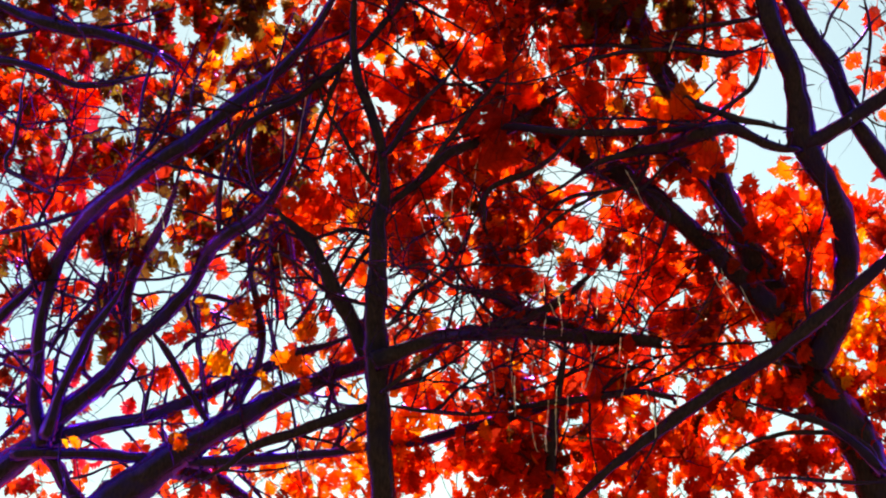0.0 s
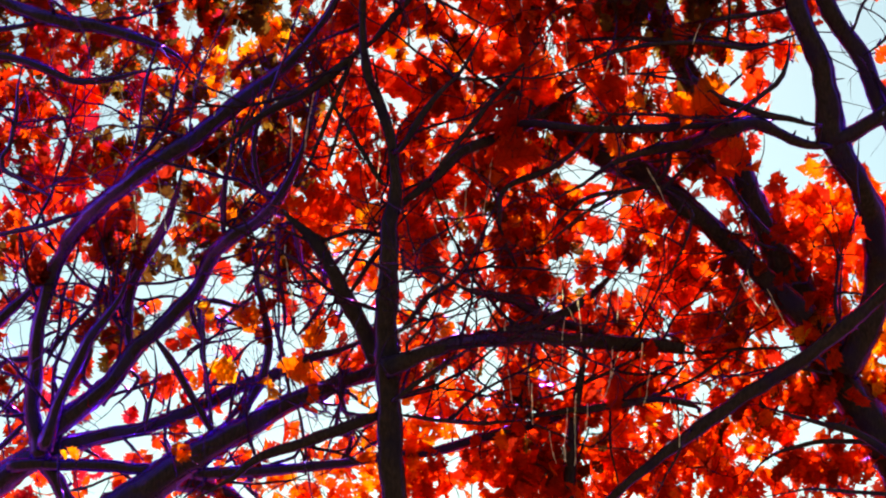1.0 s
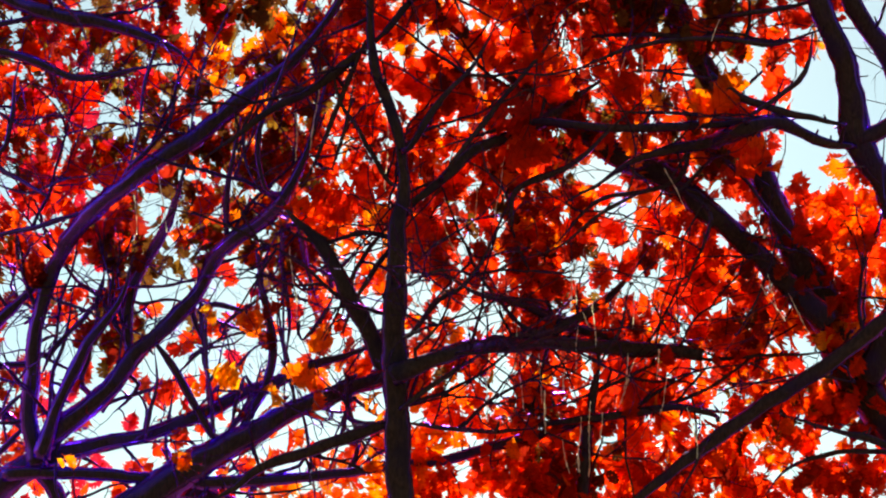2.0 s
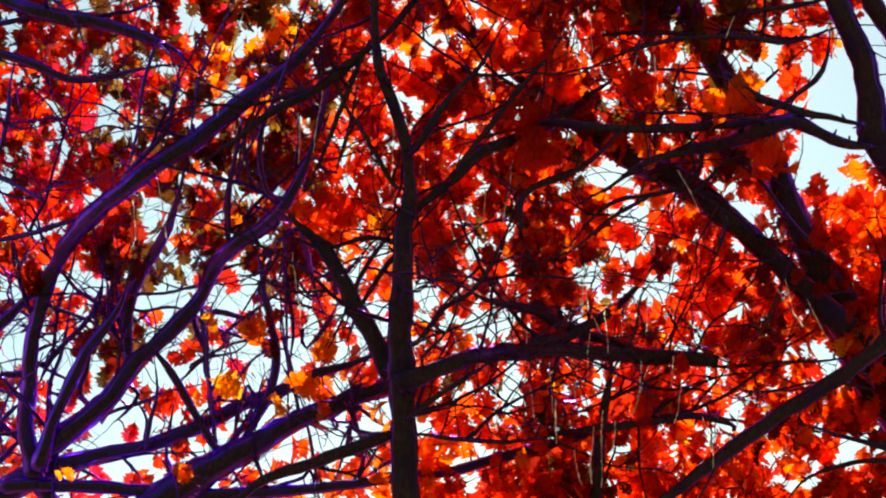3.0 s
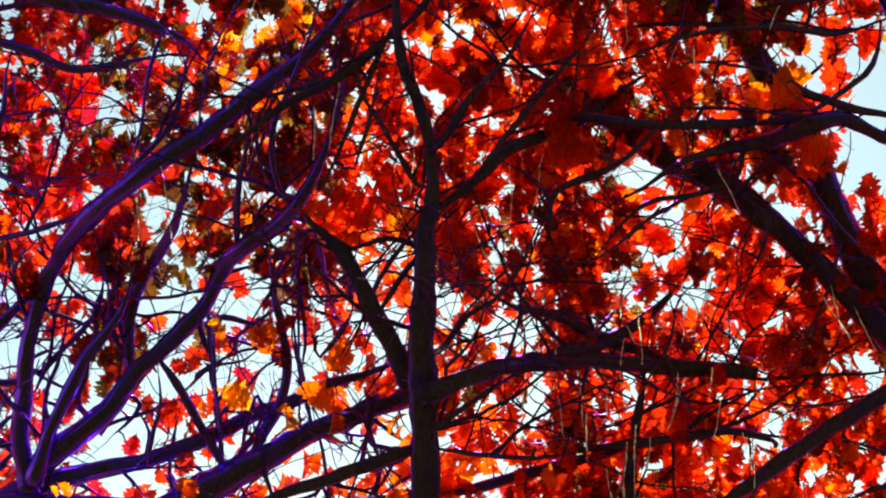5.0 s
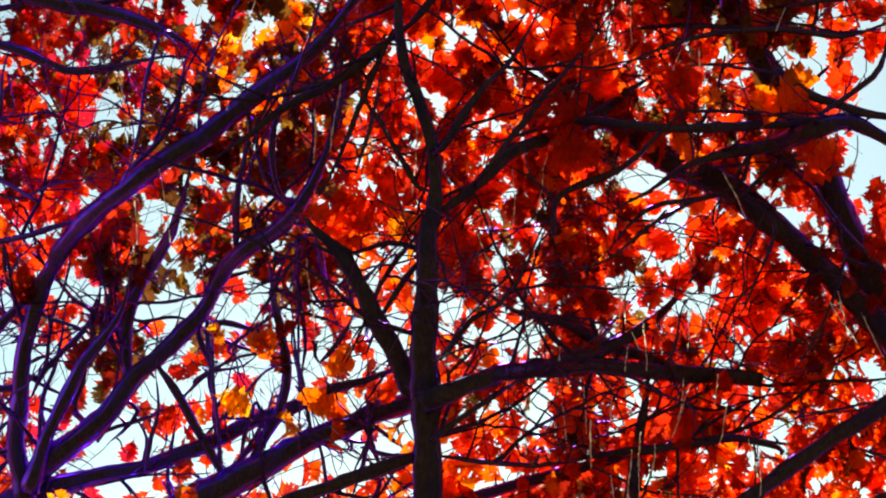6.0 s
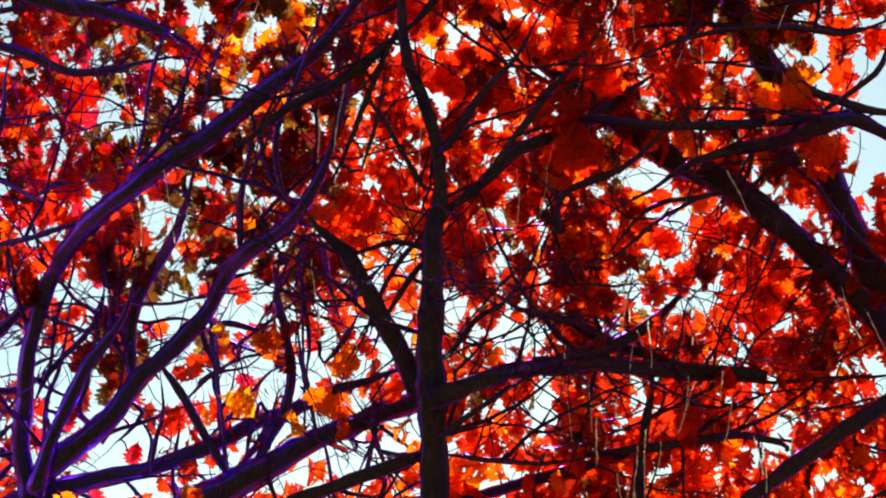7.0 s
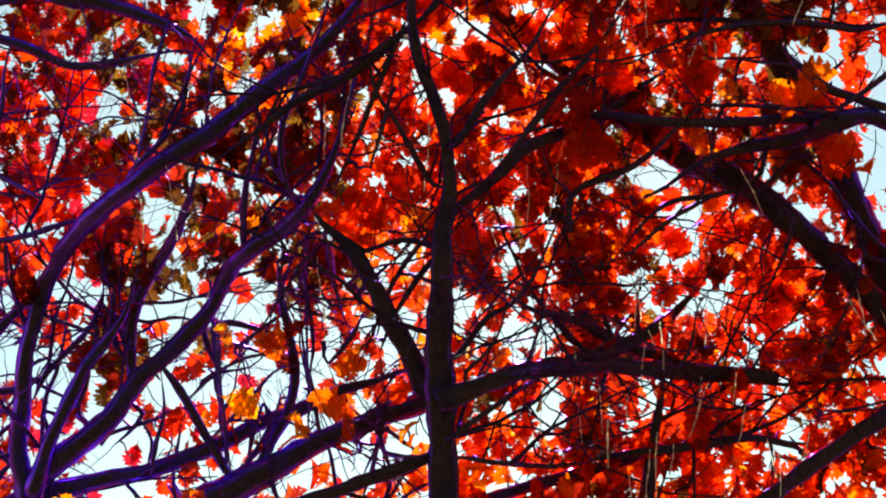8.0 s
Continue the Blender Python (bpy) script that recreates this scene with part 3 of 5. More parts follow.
limb(leaning_oak, "limb", [(-1.04, 8.89, 3.24, 0.021), (-0.97, 8.86, 3.36, 0.021), (-0.93, 8.84, 3.44, 0.021), (-0.87, 8.81, 3.56, 0.023), (-0.85, 8.78, 3.68, 0.021), (-0.87, 8.73, 3.83, 0.018), (-0.90, 8.69, 3.98, 0.018), (-0.82, 8.51, 4.12, 0.010)])
limb(leaning_oak, "limb", [(-1.11, 8.87, 3.31, 0.016), (-1.12, 8.84, 3.44, 0.016), (-1.13, 8.80, 3.57, 0.012), (-1.15, 8.77, 3.70, 0.012), (-1.17, 8.73, 3.83, 0.007)])
limb(leaning_oak, "limb", [(-1.05, 8.62, 4.10, 0.026), (-1.03, 8.42, 4.26, 0.023), (-1.00, 8.33, 4.40, 0.020), (-0.97, 8.28, 4.57, 0.013)])
limb(leaning_oak, "limb", [(-1.90, 8.91, 3.20, 0.052), (-1.77, 8.91, 3.24, 0.044), (-1.59, 8.90, 3.28, 0.036), (-1.40, 8.90, 3.32, 0.033), (-1.19, 8.89, 3.40, 0.031), (-0.98, 8.88, 3.50, 0.031), (-0.81, 8.87, 3.56, 0.031), (-0.66, 8.86, 3.63, 0.029), (-0.53, 8.86, 3.67, 0.026), (-0.38, 8.86, 3.72, 0.019), (-0.25, 8.85, 3.77, 0.010)])
limb(leaning_oak, "limb", [(-1.74, 8.88, 2.73, 0.097), (-1.59, 8.87, 2.89, 0.089), (-1.46, 8.87, 2.98, 0.084), (-1.28, 8.86, 3.10, 0.079), (-1.12, 8.86, 3.21, 0.070), (-0.97, 8.86, 3.30, 0.059), (-0.76, 8.86, 3.42, 0.044), (-0.52, 8.86, 3.52, 0.044), (-0.36, 8.88, 3.57, 0.040), (-0.18, 8.89, 3.64, 0.021)])
limb(leaning_oak, "limb", [(-2.01, 8.82, 3.13, 0.035), (-1.81, 8.84, 3.14, 0.028), (-1.54, 8.85, 3.13, 0.028), (-1.28, 8.87, 3.11, 0.028), (-1.02, 8.89, 3.11, 0.031), (-0.76, 8.90, 3.13, 0.026), (-0.49, 8.90, 3.16, 0.023), (-0.33, 8.91, 3.19, 0.023), (-0.09, 8.92, 3.22, 0.023), (0.09, 8.92, 3.27, 0.023), (0.31, 8.92, 3.32, 0.023), (0.53, 8.91, 3.39, 0.024), (0.74, 8.92, 3.43, 0.021), (0.96, 8.92, 3.46, 0.016), (1.12, 8.95, 3.44, 0.010), (1.35, 8.92, 3.41, 0.009), (1.72, 8.92, 3.37, 0.006)])
limb(leaning_oak, "limb", [(-2.18, 8.12, 5.14, 0.030), (-2.03, 8.13, 5.09, 0.030), (-1.90, 8.15, 5.04, 0.033), (-1.74, 8.16, 4.99, 0.035), (-1.56, 8.17, 4.96, 0.030), (-1.35, 8.19, 4.89, 0.028), (-1.23, 8.21, 4.84, 0.020), (-1.12, 8.23, 4.74, 0.013)])
limb(leaning_oak, "limb", [(-2.18, 8.18, 4.93, 0.020), (-2.03, 8.17, 4.95, 0.020), (-1.90, 8.17, 4.97, 0.018), (-1.77, 8.15, 5.02, 0.013)])
limb(leaning_oak, "limb", [(-2.00, 8.34, 4.37, 0.018), (-1.97, 8.31, 4.46, 0.018), (-1.94, 8.28, 4.58, 0.018), (-1.93, 8.24, 4.72, 0.013), (-1.90, 8.20, 4.84, 0.010)])
limb(leaning_oak, "limb", [(-0.79, 8.54, 4.16, 0.015), (-0.81, 8.67, 4.06, 0.015), (-0.80, 8.78, 3.95, 0.016), (-0.78, 8.82, 3.79, 0.014), (-0.80, 8.87, 3.65, 0.008)])
limb(leaning_oak, "limb", [(-1.96, 8.57, 4.14, 0.015), (-1.97, 8.67, 4.06, 0.015), (-1.95, 8.78, 3.95, 0.014)])
limb(leaning_oak, "limb", [(-1.33, 9.01, 3.11, 0.050), (-1.11, 9.03, 3.06, 0.042), (-0.99, 9.04, 3.00, 0.033), (-0.84, 9.08, 2.88, 0.025)])
limb(leaning_oak, "limb", [(-0.96, 9.02, 3.08, 0.026), (-0.91, 9.03, 3.03, 0.020), (-0.84, 9.06, 2.94, 0.014)])
limb(leaning_oak, "limb", [(-1.88, 8.88, 3.59, 0.023), (-1.83, 8.85, 3.69, 0.021), (-1.76, 8.83, 3.76, 0.019), (-1.67, 8.81, 3.85, 0.017), (-1.62, 8.79, 3.94, 0.014), (-1.60, 8.72, 4.02, 0.011)])
limb(leaning_oak, "limb", [(-1.71, 8.89, 3.55, 0.026), (-1.68, 8.87, 3.65, 0.022), (-1.67, 8.85, 3.72, 0.018), (-1.64, 8.82, 3.81, 0.014)])
limb(leaning_oak, "limb", [(-1.51, 8.88, 3.59, 0.029), (-1.49, 8.85, 3.69, 0.026), (-1.51, 8.82, 3.79, 0.022), (-1.56, 8.80, 3.89, 0.019), (-1.61, 8.78, 3.95, 0.015)])
limb(leaning_oak, "limb", [(-1.13, 8.92, 3.44, 0.021), (-1.14, 8.88, 3.59, 0.018), (-1.16, 8.86, 3.68, 0.016), (-1.10, 8.84, 3.73, 0.012), (-1.03, 8.83, 3.79, 0.010)])
limb(leaning_oak, "limb", [(-2.07, 8.82, 3.36, 0.020), (-1.98, 8.80, 3.44, 0.016), (-1.92, 8.78, 3.49, 0.010)])
limb(leaning_oak, "limb", [(-2.13, 8.98, 3.20, 0.029), (-2.05, 8.96, 3.26, 0.024), (-1.99, 8.94, 3.31, 0.020), (-1.93, 8.93, 3.36, 0.015)])
limb(leaning_oak, "limb", [(-2.13, 8.92, 3.46, 0.023), (-2.03, 8.93, 3.41, 0.018), (-1.94, 8.95, 3.33, 0.011)])
limb(leaning_oak, "limb", [(-1.33, 8.94, 3.37, 0.021), (-1.25, 8.95, 3.32, 0.016), (-1.16, 8.97, 3.26, 0.010)])
limb(leaning_oak, "limb", [(-0.93, 8.91, 3.48, 0.026), (-1.01, 8.94, 3.39, 0.020), (-1.08, 8.96, 3.31, 0.014)])
limb(leaning_oak, "limb", [(-0.53, 8.78, 3.56, 0.020), (-0.52, 8.82, 3.44, 0.017), (-0.49, 8.85, 3.34, 0.014), (-0.46, 8.87, 3.26, 0.010)])
limb(leaning_oak, "limb", [(-0.55, 8.95, 3.29, 0.018), (-0.53, 8.92, 3.41, 0.014), (-0.52, 8.89, 3.50, 0.008)])
limb(leaning_oak, "limb", [(-0.49, 8.84, 3.47, 0.018), (-0.42, 8.86, 3.42, 0.014), (-0.34, 8.87, 3.38, 0.008)])
limb(leaning_oak, "limb", [(-0.63, 8.92, 3.44, 0.015), (-0.55, 8.93, 3.42, 0.011), (-0.49, 8.92, 3.44, 0.007)])
limb(leaning_oak, "limb", [(-0.48, 8.97, 3.28, 0.021), (-0.50, 8.99, 3.21, 0.016), (-0.58, 9.01, 3.13, 0.010)])
limb(leaning_oak, "limb", [(-0.91, 8.55, 4.06, 0.023), (-0.90, 8.63, 3.99, 0.018), (-0.93, 8.66, 3.91, 0.011)])
limb(leaning_oak, "limb", [(-0.73, 8.47, 4.15, 0.025), (-0.71, 8.59, 4.06, 0.022), (-0.70, 8.67, 4.01, 0.018), (-0.67, 8.71, 3.92, 0.014)])
limb(leaning_oak, "limb", [(-0.80, 8.50, 4.15, 0.022), (-0.80, 8.60, 4.07, 0.018), (-0.84, 8.70, 4.00, 0.011)])
limb(leaning_oak, "limb", [(-0.76, 8.72, 4.02, 0.018), (-0.71, 8.78, 3.95, 0.014), (-0.63, 8.78, 3.95, 0.008)])
limb(leaning_oak, "limb", [(-1.16, 8.72, 4.03, 0.018), (-1.02, 8.68, 4.06, 0.013), (-0.94, 8.65, 4.08, 0.008)])
limb(leaning_oak, "limb", [(-1.10, 8.72, 3.86, 0.023), (-0.97, 8.72, 3.83, 0.018), (-0.85, 8.73, 3.79, 0.011)])
limb(leaning_oak, "limb", [(-0.60, 8.76, 4.00, 0.023), (-0.54, 8.70, 4.04, 0.018), (-0.48, 8.65, 4.08, 0.011)])
limb(leaning_oak, "limb", [(-0.72, 8.75, 3.71, 0.020), (-0.63, 8.73, 3.80, 0.016), (-0.58, 8.70, 3.89, 0.010)])
limb(leaning_oak, "limb", [(-1.94, 8.85, 3.69, 0.018), (-1.86, 8.84, 3.74, 0.014), (-1.79, 8.83, 3.76, 0.008)])
limb(leaning_oak, "limb", [(-1.82, 8.80, 3.53, 0.020), (-1.80, 8.82, 3.44, 0.016), (-1.83, 8.85, 3.34, 0.010)])
limb(leaning_oak, "limb", [(-1.40, 8.83, 3.29, 0.020), (-1.38, 8.80, 3.41, 0.017), (-1.35, 8.77, 3.51, 0.014), (-1.36, 8.74, 3.62, 0.010)])
limb(leaning_oak, "limb", [(-1.76, 8.97, 3.25, 0.018), (-1.67, 8.98, 3.22, 0.014), (-1.60, 9.00, 3.18, 0.008)])
limb(leaning_oak, "limb", [(-1.52, 8.88, 3.28, 0.018), (-1.47, 8.90, 3.23, 0.014), (-1.42, 8.92, 3.16, 0.008)])
limb(leaning_oak, "limb", [(-1.94, 8.75, 3.78, 0.018), (-1.86, 8.74, 3.84, 0.014), (-1.82, 8.72, 3.91, 0.008)])
limb(leaning_oak, "limb", [(-1.22, 9.01, 3.13, 0.021), (-1.16, 9.00, 3.18, 0.017), (-1.10, 8.99, 3.19, 0.014), (-1.01, 9.00, 3.18, 0.010)])
limb(leaning_oak, "limb", [(-1.45, 8.90, 3.54, 0.018), (-1.51, 8.92, 3.46, 0.014), (-1.56, 8.93, 3.42, 0.008)])
limb(leaning_oak, "limb", [(-0.97, 8.83, 3.57, 0.023), (-1.01, 8.86, 3.45, 0.018), (-1.03, 8.89, 3.35, 0.011)])
limb(leaning_oak, "limb", [(-0.34, 8.82, 3.79, 0.018), (-0.42, 8.84, 3.76, 0.014), (-0.48, 8.85, 3.72, 0.008)])
limb(leaning_oak, "limb", [(-1.16, 8.85, 3.72, 0.023), (-1.21, 8.81, 3.85, 0.018), (-1.19, 8.78, 3.95, 0.011)])
limb(leaning_oak, "limb", [(-2.18, 8.92, 3.46, 0.021), (-2.11, 8.92, 3.44, 0.017), (-2.00, 8.94, 3.38, 0.014), (-1.92, 8.96, 3.30, 0.010)])
limb(leaning_oak, "limb", [(-2.17, 8.80, 3.57, 0.015), (-2.06, 8.81, 3.56, 0.012), (-1.96, 8.82, 3.53, 0.009), (-1.85, 8.80, 3.57, 0.007)])
limb(leaning_oak, "limb", [(-1.84, 8.92, 3.44, 0.018), (-1.83, 8.88, 3.59, 0.016), (-1.79, 8.85, 3.69, 0.014), (-1.76, 8.82, 3.81, 0.011), (-1.74, 8.78, 3.95, 0.008)])
limb(leaning_oak, "limb", [(-1.71, 8.88, 3.58, 0.015), (-1.84, 8.87, 3.64, 0.012), (-1.94, 8.85, 3.69, 0.009), (-2.06, 8.86, 3.67, 0.007)])
limb(leaning_oak, "limb", [(-1.79, 8.95, 3.36, 0.018), (-1.57, 8.92, 3.46, 0.016), (-1.40, 8.90, 3.52, 0.014), (-1.30, 8.89, 3.56, 0.011), (-1.16, 8.88, 3.59, 0.008)])
limb(leaning_oak, "limb", [(-1.61, 8.93, 3.42, 0.018), (-1.53, 8.90, 3.54, 0.016), (-1.43, 8.86, 3.67, 0.014), (-1.33, 8.83, 3.79, 0.011), (-1.28, 8.78, 3.95, 0.008)])
limb(leaning_oak, "limb", [(-1.42, 8.90, 3.31, 0.015), (-1.41, 8.87, 3.43, 0.010), (-1.46, 8.84, 3.52, 0.007)])
limb(leaning_oak, "limb", [(-1.30, 8.97, 3.13, 0.018), (-1.32, 8.93, 3.27, 0.015), (-1.30, 8.89, 3.43, 0.011), (-1.27, 8.85, 3.55, 0.008)])
limb(leaning_oak, "limb", [(-0.74, 8.84, 3.42, 0.018), (-0.78, 8.78, 3.63, 0.015), (-0.81, 8.74, 3.77, 0.011), (-0.83, 8.70, 3.93, 0.008)])
limb(leaning_oak, "limb", [(-1.01, 8.86, 3.30, 0.015), (-0.95, 8.84, 3.41, 0.010), (-0.90, 8.80, 3.52, 0.007)])
limb(leaning_oak, "limb", [(-0.70, 8.86, 3.24, 0.018), (-0.73, 8.88, 3.18, 0.015), (-0.86, 8.89, 3.13, 0.011), (-0.97, 8.92, 3.03, 0.008)])
limb(leaning_oak, "limb", [(-0.51, 8.85, 3.49, 0.018), (-0.53, 8.88, 3.40, 0.015), (-0.56, 8.91, 3.29, 0.011), (-0.60, 8.94, 3.17, 0.008)])
limb(leaning_oak, "limb", [(-0.50, 8.99, 3.19, 0.015), (-0.44, 8.97, 3.28, 0.011), (-0.38, 8.94, 3.38, 0.007)])
limb(leaning_oak, "limb", [(-1.43, 8.66, 3.92, 0.015), (-1.28, 8.66, 3.93, 0.012), (-1.17, 8.64, 3.96, 0.009), (-1.02, 8.63, 3.99, 0.007)])
limb(leaning_oak, "limb", [(-1.44, 8.80, 3.88, 0.015), (-1.30, 8.80, 3.90, 0.011), (-1.16, 8.81, 3.85, 0.007)])
limb(leaning_oak, "limb", [(-1.08, 8.78, 3.78, 0.015), (-0.92, 8.75, 3.89, 0.012), (-0.81, 8.73, 3.97, 0.009), (-0.67, 8.69, 4.01, 0.007)])
limb(leaning_oak, "limb", [(-1.17, 8.76, 3.84, 0.015), (-1.03, 8.77, 3.78, 0.012), (-0.89, 8.78, 3.75, 0.009), (-0.71, 8.77, 3.78, 0.007)])
limb(leaning_oak, "limb", [(-0.89, 8.78, 3.95, 0.015), (-0.71, 8.80, 3.90, 0.011), (-0.60, 8.81, 3.85, 0.007)])
limb(leaning_oak, "limb", [(-0.83, 8.62, 4.10, 0.014), (-0.65, 8.71, 4.02, 0.011), (-0.52, 8.77, 3.97, 0.007)])
limb(leaning_oak, "limb", [(-1.66, 8.80, 3.71, 0.018), (-1.61, 8.78, 3.78, 0.015), (-1.63, 8.75, 3.89, 0.011), (-1.59, 8.71, 3.99, 0.008)])
limb(leaning_oak, "limb", [(-2.03, 8.96, 3.28, 0.015), (-2.05, 8.91, 3.43, 0.012), (-2.00, 8.88, 3.56, 0.009), (-1.98, 8.84, 3.69, 0.007)])
limb(leaning_oak, "limb", [(-1.56, 8.72, 4.02, 0.018), (-1.56, 8.81, 3.85, 0.014), (-1.51, 8.85, 3.72, 0.008)])
limb(leaning_oak, "limb", [(-1.79, 8.68, 3.87, 0.015), (-1.65, 8.70, 3.83, 0.010), (-1.55, 8.71, 3.78, 0.007)])
limb(leaning_oak, "limb", [(-1.28, 8.88, 3.59, 0.015), (-1.16, 8.85, 3.69, 0.012), (-1.03, 8.85, 3.72, 0.009), (-0.96, 8.82, 3.79, 0.007)])
limb(leaning_oak, "limb", [(-1.18, 8.80, 3.41, 0.015), (-1.02, 8.76, 3.56, 0.012), (-0.92, 8.73, 3.67, 0.009), (-0.80, 8.72, 3.70, 0.007)])
limb(leaning_oak, "limb", [(-0.60, 8.94, 3.39, 0.015), (-0.65, 8.90, 3.54, 0.011), (-0.71, 8.85, 3.69, 0.007)])
limb(leaning_oak, "limb", [(-1.22, 9.01, 3.13, 0.021), (-1.08, 9.03, 3.04, 0.016), (-1.03, 9.06, 2.94, 0.010)])
limb(leaning_oak, "limb", [(-0.94, 8.89, 3.11, 0.018), (-0.91, 8.91, 3.02, 0.012), (-0.80, 8.93, 2.95, 0.008)])
limb(leaning_oak, "limb", [(-1.57, 9.00, 3.15, 0.018), (-1.40, 9.03, 3.04, 0.014), (-1.30, 9.06, 2.94, 0.008)])
limb(leaning_oak, "limb", [(-1.80, 8.99, 3.04, 0.015), (-1.69, 8.99, 3.05, 0.012), (-1.56, 8.98, 3.10, 0.009), (-1.42, 8.97, 3.12, 0.007)])
limb(leaning_oak, "limb", [(-2.50, 8.20, 4.90, 0.026), (-1.95, 8.21, 4.83, 0.022), (-1.69, 8.23, 4.74, 0.018), (-1.46, 8.23, 4.76, 0.013), (-1.25, 8.22, 4.79, 0.008), (-1.07, 8.23, 4.74, 0.004)])
limb(leaning_oak, "limb", [(-1.76, 7.97, 5.02, 0.016), (-1.63, 8.00, 4.90, 0.010), (-1.57, 8.05, 4.74, 0.003)])
limb(leaning_oak, "limb", [(-1.29, 8.04, 4.83, 0.019), (-1.35, 8.09, 4.64, 0.014), (-1.39, 8.16, 4.42, 0.009), (-1.46, 8.26, 4.25, 0.003)])
limb(leaning_oak, "limb", [(-1.16, 8.18, 4.49, 0.014), (-1.13, 8.13, 4.68, 0.010), (-1.06, 8.08, 4.85, 0.006), (-0.93, 8.01, 5.09, 0.002)])
limb(leaning_oak, "limb", [(-2.03, 8.27, 4.61, 0.014), (-1.87, 8.29, 4.54, 0.008), (-1.70, 8.28, 4.59, 0.002)])
limb(leaning_oak, "limb", [(-0.85, 8.30, 4.26, 0.016), (-0.88, 8.20, 4.46, 0.013), (-0.80, 8.14, 4.65, 0.010), (-0.72, 8.09, 4.85, 0.006), (-0.66, 8.02, 5.10, 0.003)])
limb(leaning_oak, "limb", [(-1.58, 8.46, 4.22, 0.017), (-1.43, 8.34, 4.37, 0.013), (-1.28, 8.29, 4.54, 0.010), (-1.23, 8.23, 4.74, 0.006), (-1.17, 8.17, 4.97, 0.003)])
limb(leaning_oak, "limb", [(-2.03, 8.36, 4.30, 0.014), (-1.88, 8.40, 4.27, 0.010), (-1.69, 8.35, 4.32, 0.006), (-1.51, 8.36, 4.32, 0.002)])

limb(old_oak, "trunk", [(2.37, 9.07, -0.15, 0.288), (2.37, 9.07, 0.12, 0.219), (2.33, 9.05, 1.11, 0.174), (2.28, 9.02, 2.24, 0.146), (2.22, 8.96, 2.59, 0.126), (2.12, 8.94, 2.83, 0.111), (2.06, 8.95, 2.96, 0.103), (1.96, 8.92, 3.22, 0.096), (1.80, 8.89, 3.46, 0.091), (1.68, 8.87, 3.69, 0.099), (1.55, 8.84, 3.94, 0.087), (1.41, 8.70, 4.18, 0.066), (1.31, 8.59, 4.37, 0.056), (1.26, 8.58, 4.56, 0.051), (1.15, 8.56, 4.75, 0.046), (1.01, 8.54, 4.98, 0.051), (0.93, 8.71, 5.32, 0.050), (0.87, 8.69, 5.54, 0.039), (0.78, 8.63, 5.91, 0.022)])
limb(old_oak, "limb", [(1.57, 8.69, 3.77, 0.068), (1.45, 8.69, 3.90, 0.056), (1.24, 8.63, 4.09, 0.048), (1.04, 8.50, 4.23, 0.050), (0.88, 8.64, 4.42, 0.061), (0.69, 8.65, 4.52, 0.051), (0.48, 8.64, 4.67, 0.049), (0.37, 8.65, 4.76, 0.046), (0.20, 8.64, 4.90, 0.038), (0.04, 8.63, 5.06, 0.041), (-0.09, 8.63, 5.18, 0.041), (-0.23, 8.63, 5.32, 0.033), (-0.35, 8.62, 5.48, 0.024), (-0.46, 8.57, 5.76, 0.014)])
limb(old_oak, "limb", [(2.25, 7.96, 4.14, 0.027), (2.03, 8.12, 3.95, 0.030), (1.80, 8.21, 3.75, 0.033), (1.52, 8.29, 3.53, 0.033), (1.30, 8.35, 3.39, 0.031), (1.05, 8.42, 3.23, 0.031), (0.80, 8.49, 3.05, 0.028), (0.65, 8.55, 2.92, 0.031), (0.52, 8.61, 2.80, 0.026), (0.37, 8.68, 2.63, 0.017)])
limb(old_oak, "limb", [(1.73, 8.74, 3.53, 0.068), (1.85, 8.66, 3.76, 0.063), (1.89, 8.59, 3.98, 0.058), (1.83, 8.41, 4.17, 0.057), (1.73, 8.26, 4.31, 0.051), (1.63, 8.21, 4.46, 0.064), (1.61, 8.15, 4.63, 0.054), (1.56, 8.09, 4.80, 0.051), (1.49, 8.03, 4.95, 0.046), (1.44, 7.98, 5.10, 0.041), (1.41, 7.90, 5.34, 0.023)])
limb(old_oak, "limb", [(2.07, 8.29, 4.28, 0.041), (1.95, 8.23, 4.45, 0.039), (1.86, 8.20, 4.56, 0.036), (1.81, 8.16, 4.69, 0.036), (1.74, 8.12, 4.84, 0.044), (1.65, 8.08, 4.96, 0.041), (1.57, 8.04, 5.10, 0.039), (1.50, 7.99, 5.28, 0.026)])
limb(old_oak, "limb", [(1.63, 8.18, 4.44, 0.036), (1.80, 8.16, 4.52, 0.033), (1.93, 8.14, 4.60, 0.036), (2.05, 8.11, 4.67, 0.036), (2.28, 8.08, 4.79, 0.026)])
limb(old_oak, "limb", [(1.80, 8.10, 4.73, 0.020), (1.84, 8.12, 4.66, 0.020), (1.90, 8.14, 4.57, 0.020)])
limb(old_oak, "limb", [(1.62, 8.17, 4.41, 0.031), (1.48, 8.14, 4.41, 0.031), (1.38, 8.10, 4.45, 0.030), (1.27, 8.06, 4.48, 0.030), (1.14, 8.04, 4.44, 0.038), (1.02, 8.23, 4.45, 0.029), (0.86, 8.22, 4.41, 0.023), (0.70, 8.20, 4.35, 0.017), (0.55, 8.20, 4.25, 0.012), (0.37, 8.20, 4.14, 0.010)])
limb(old_oak, "limb", [(1.56, 8.07, 4.47, 0.023), (1.42, 8.06, 4.50, 0.018), (1.30, 8.05, 4.52, 0.018), (1.22, 8.05, 4.55, 0.020), (1.14, 8.04, 4.57, 0.018), (1.02, 8.01, 4.66, 0.015), (1.00, 8.19, 4.81, 0.010)])
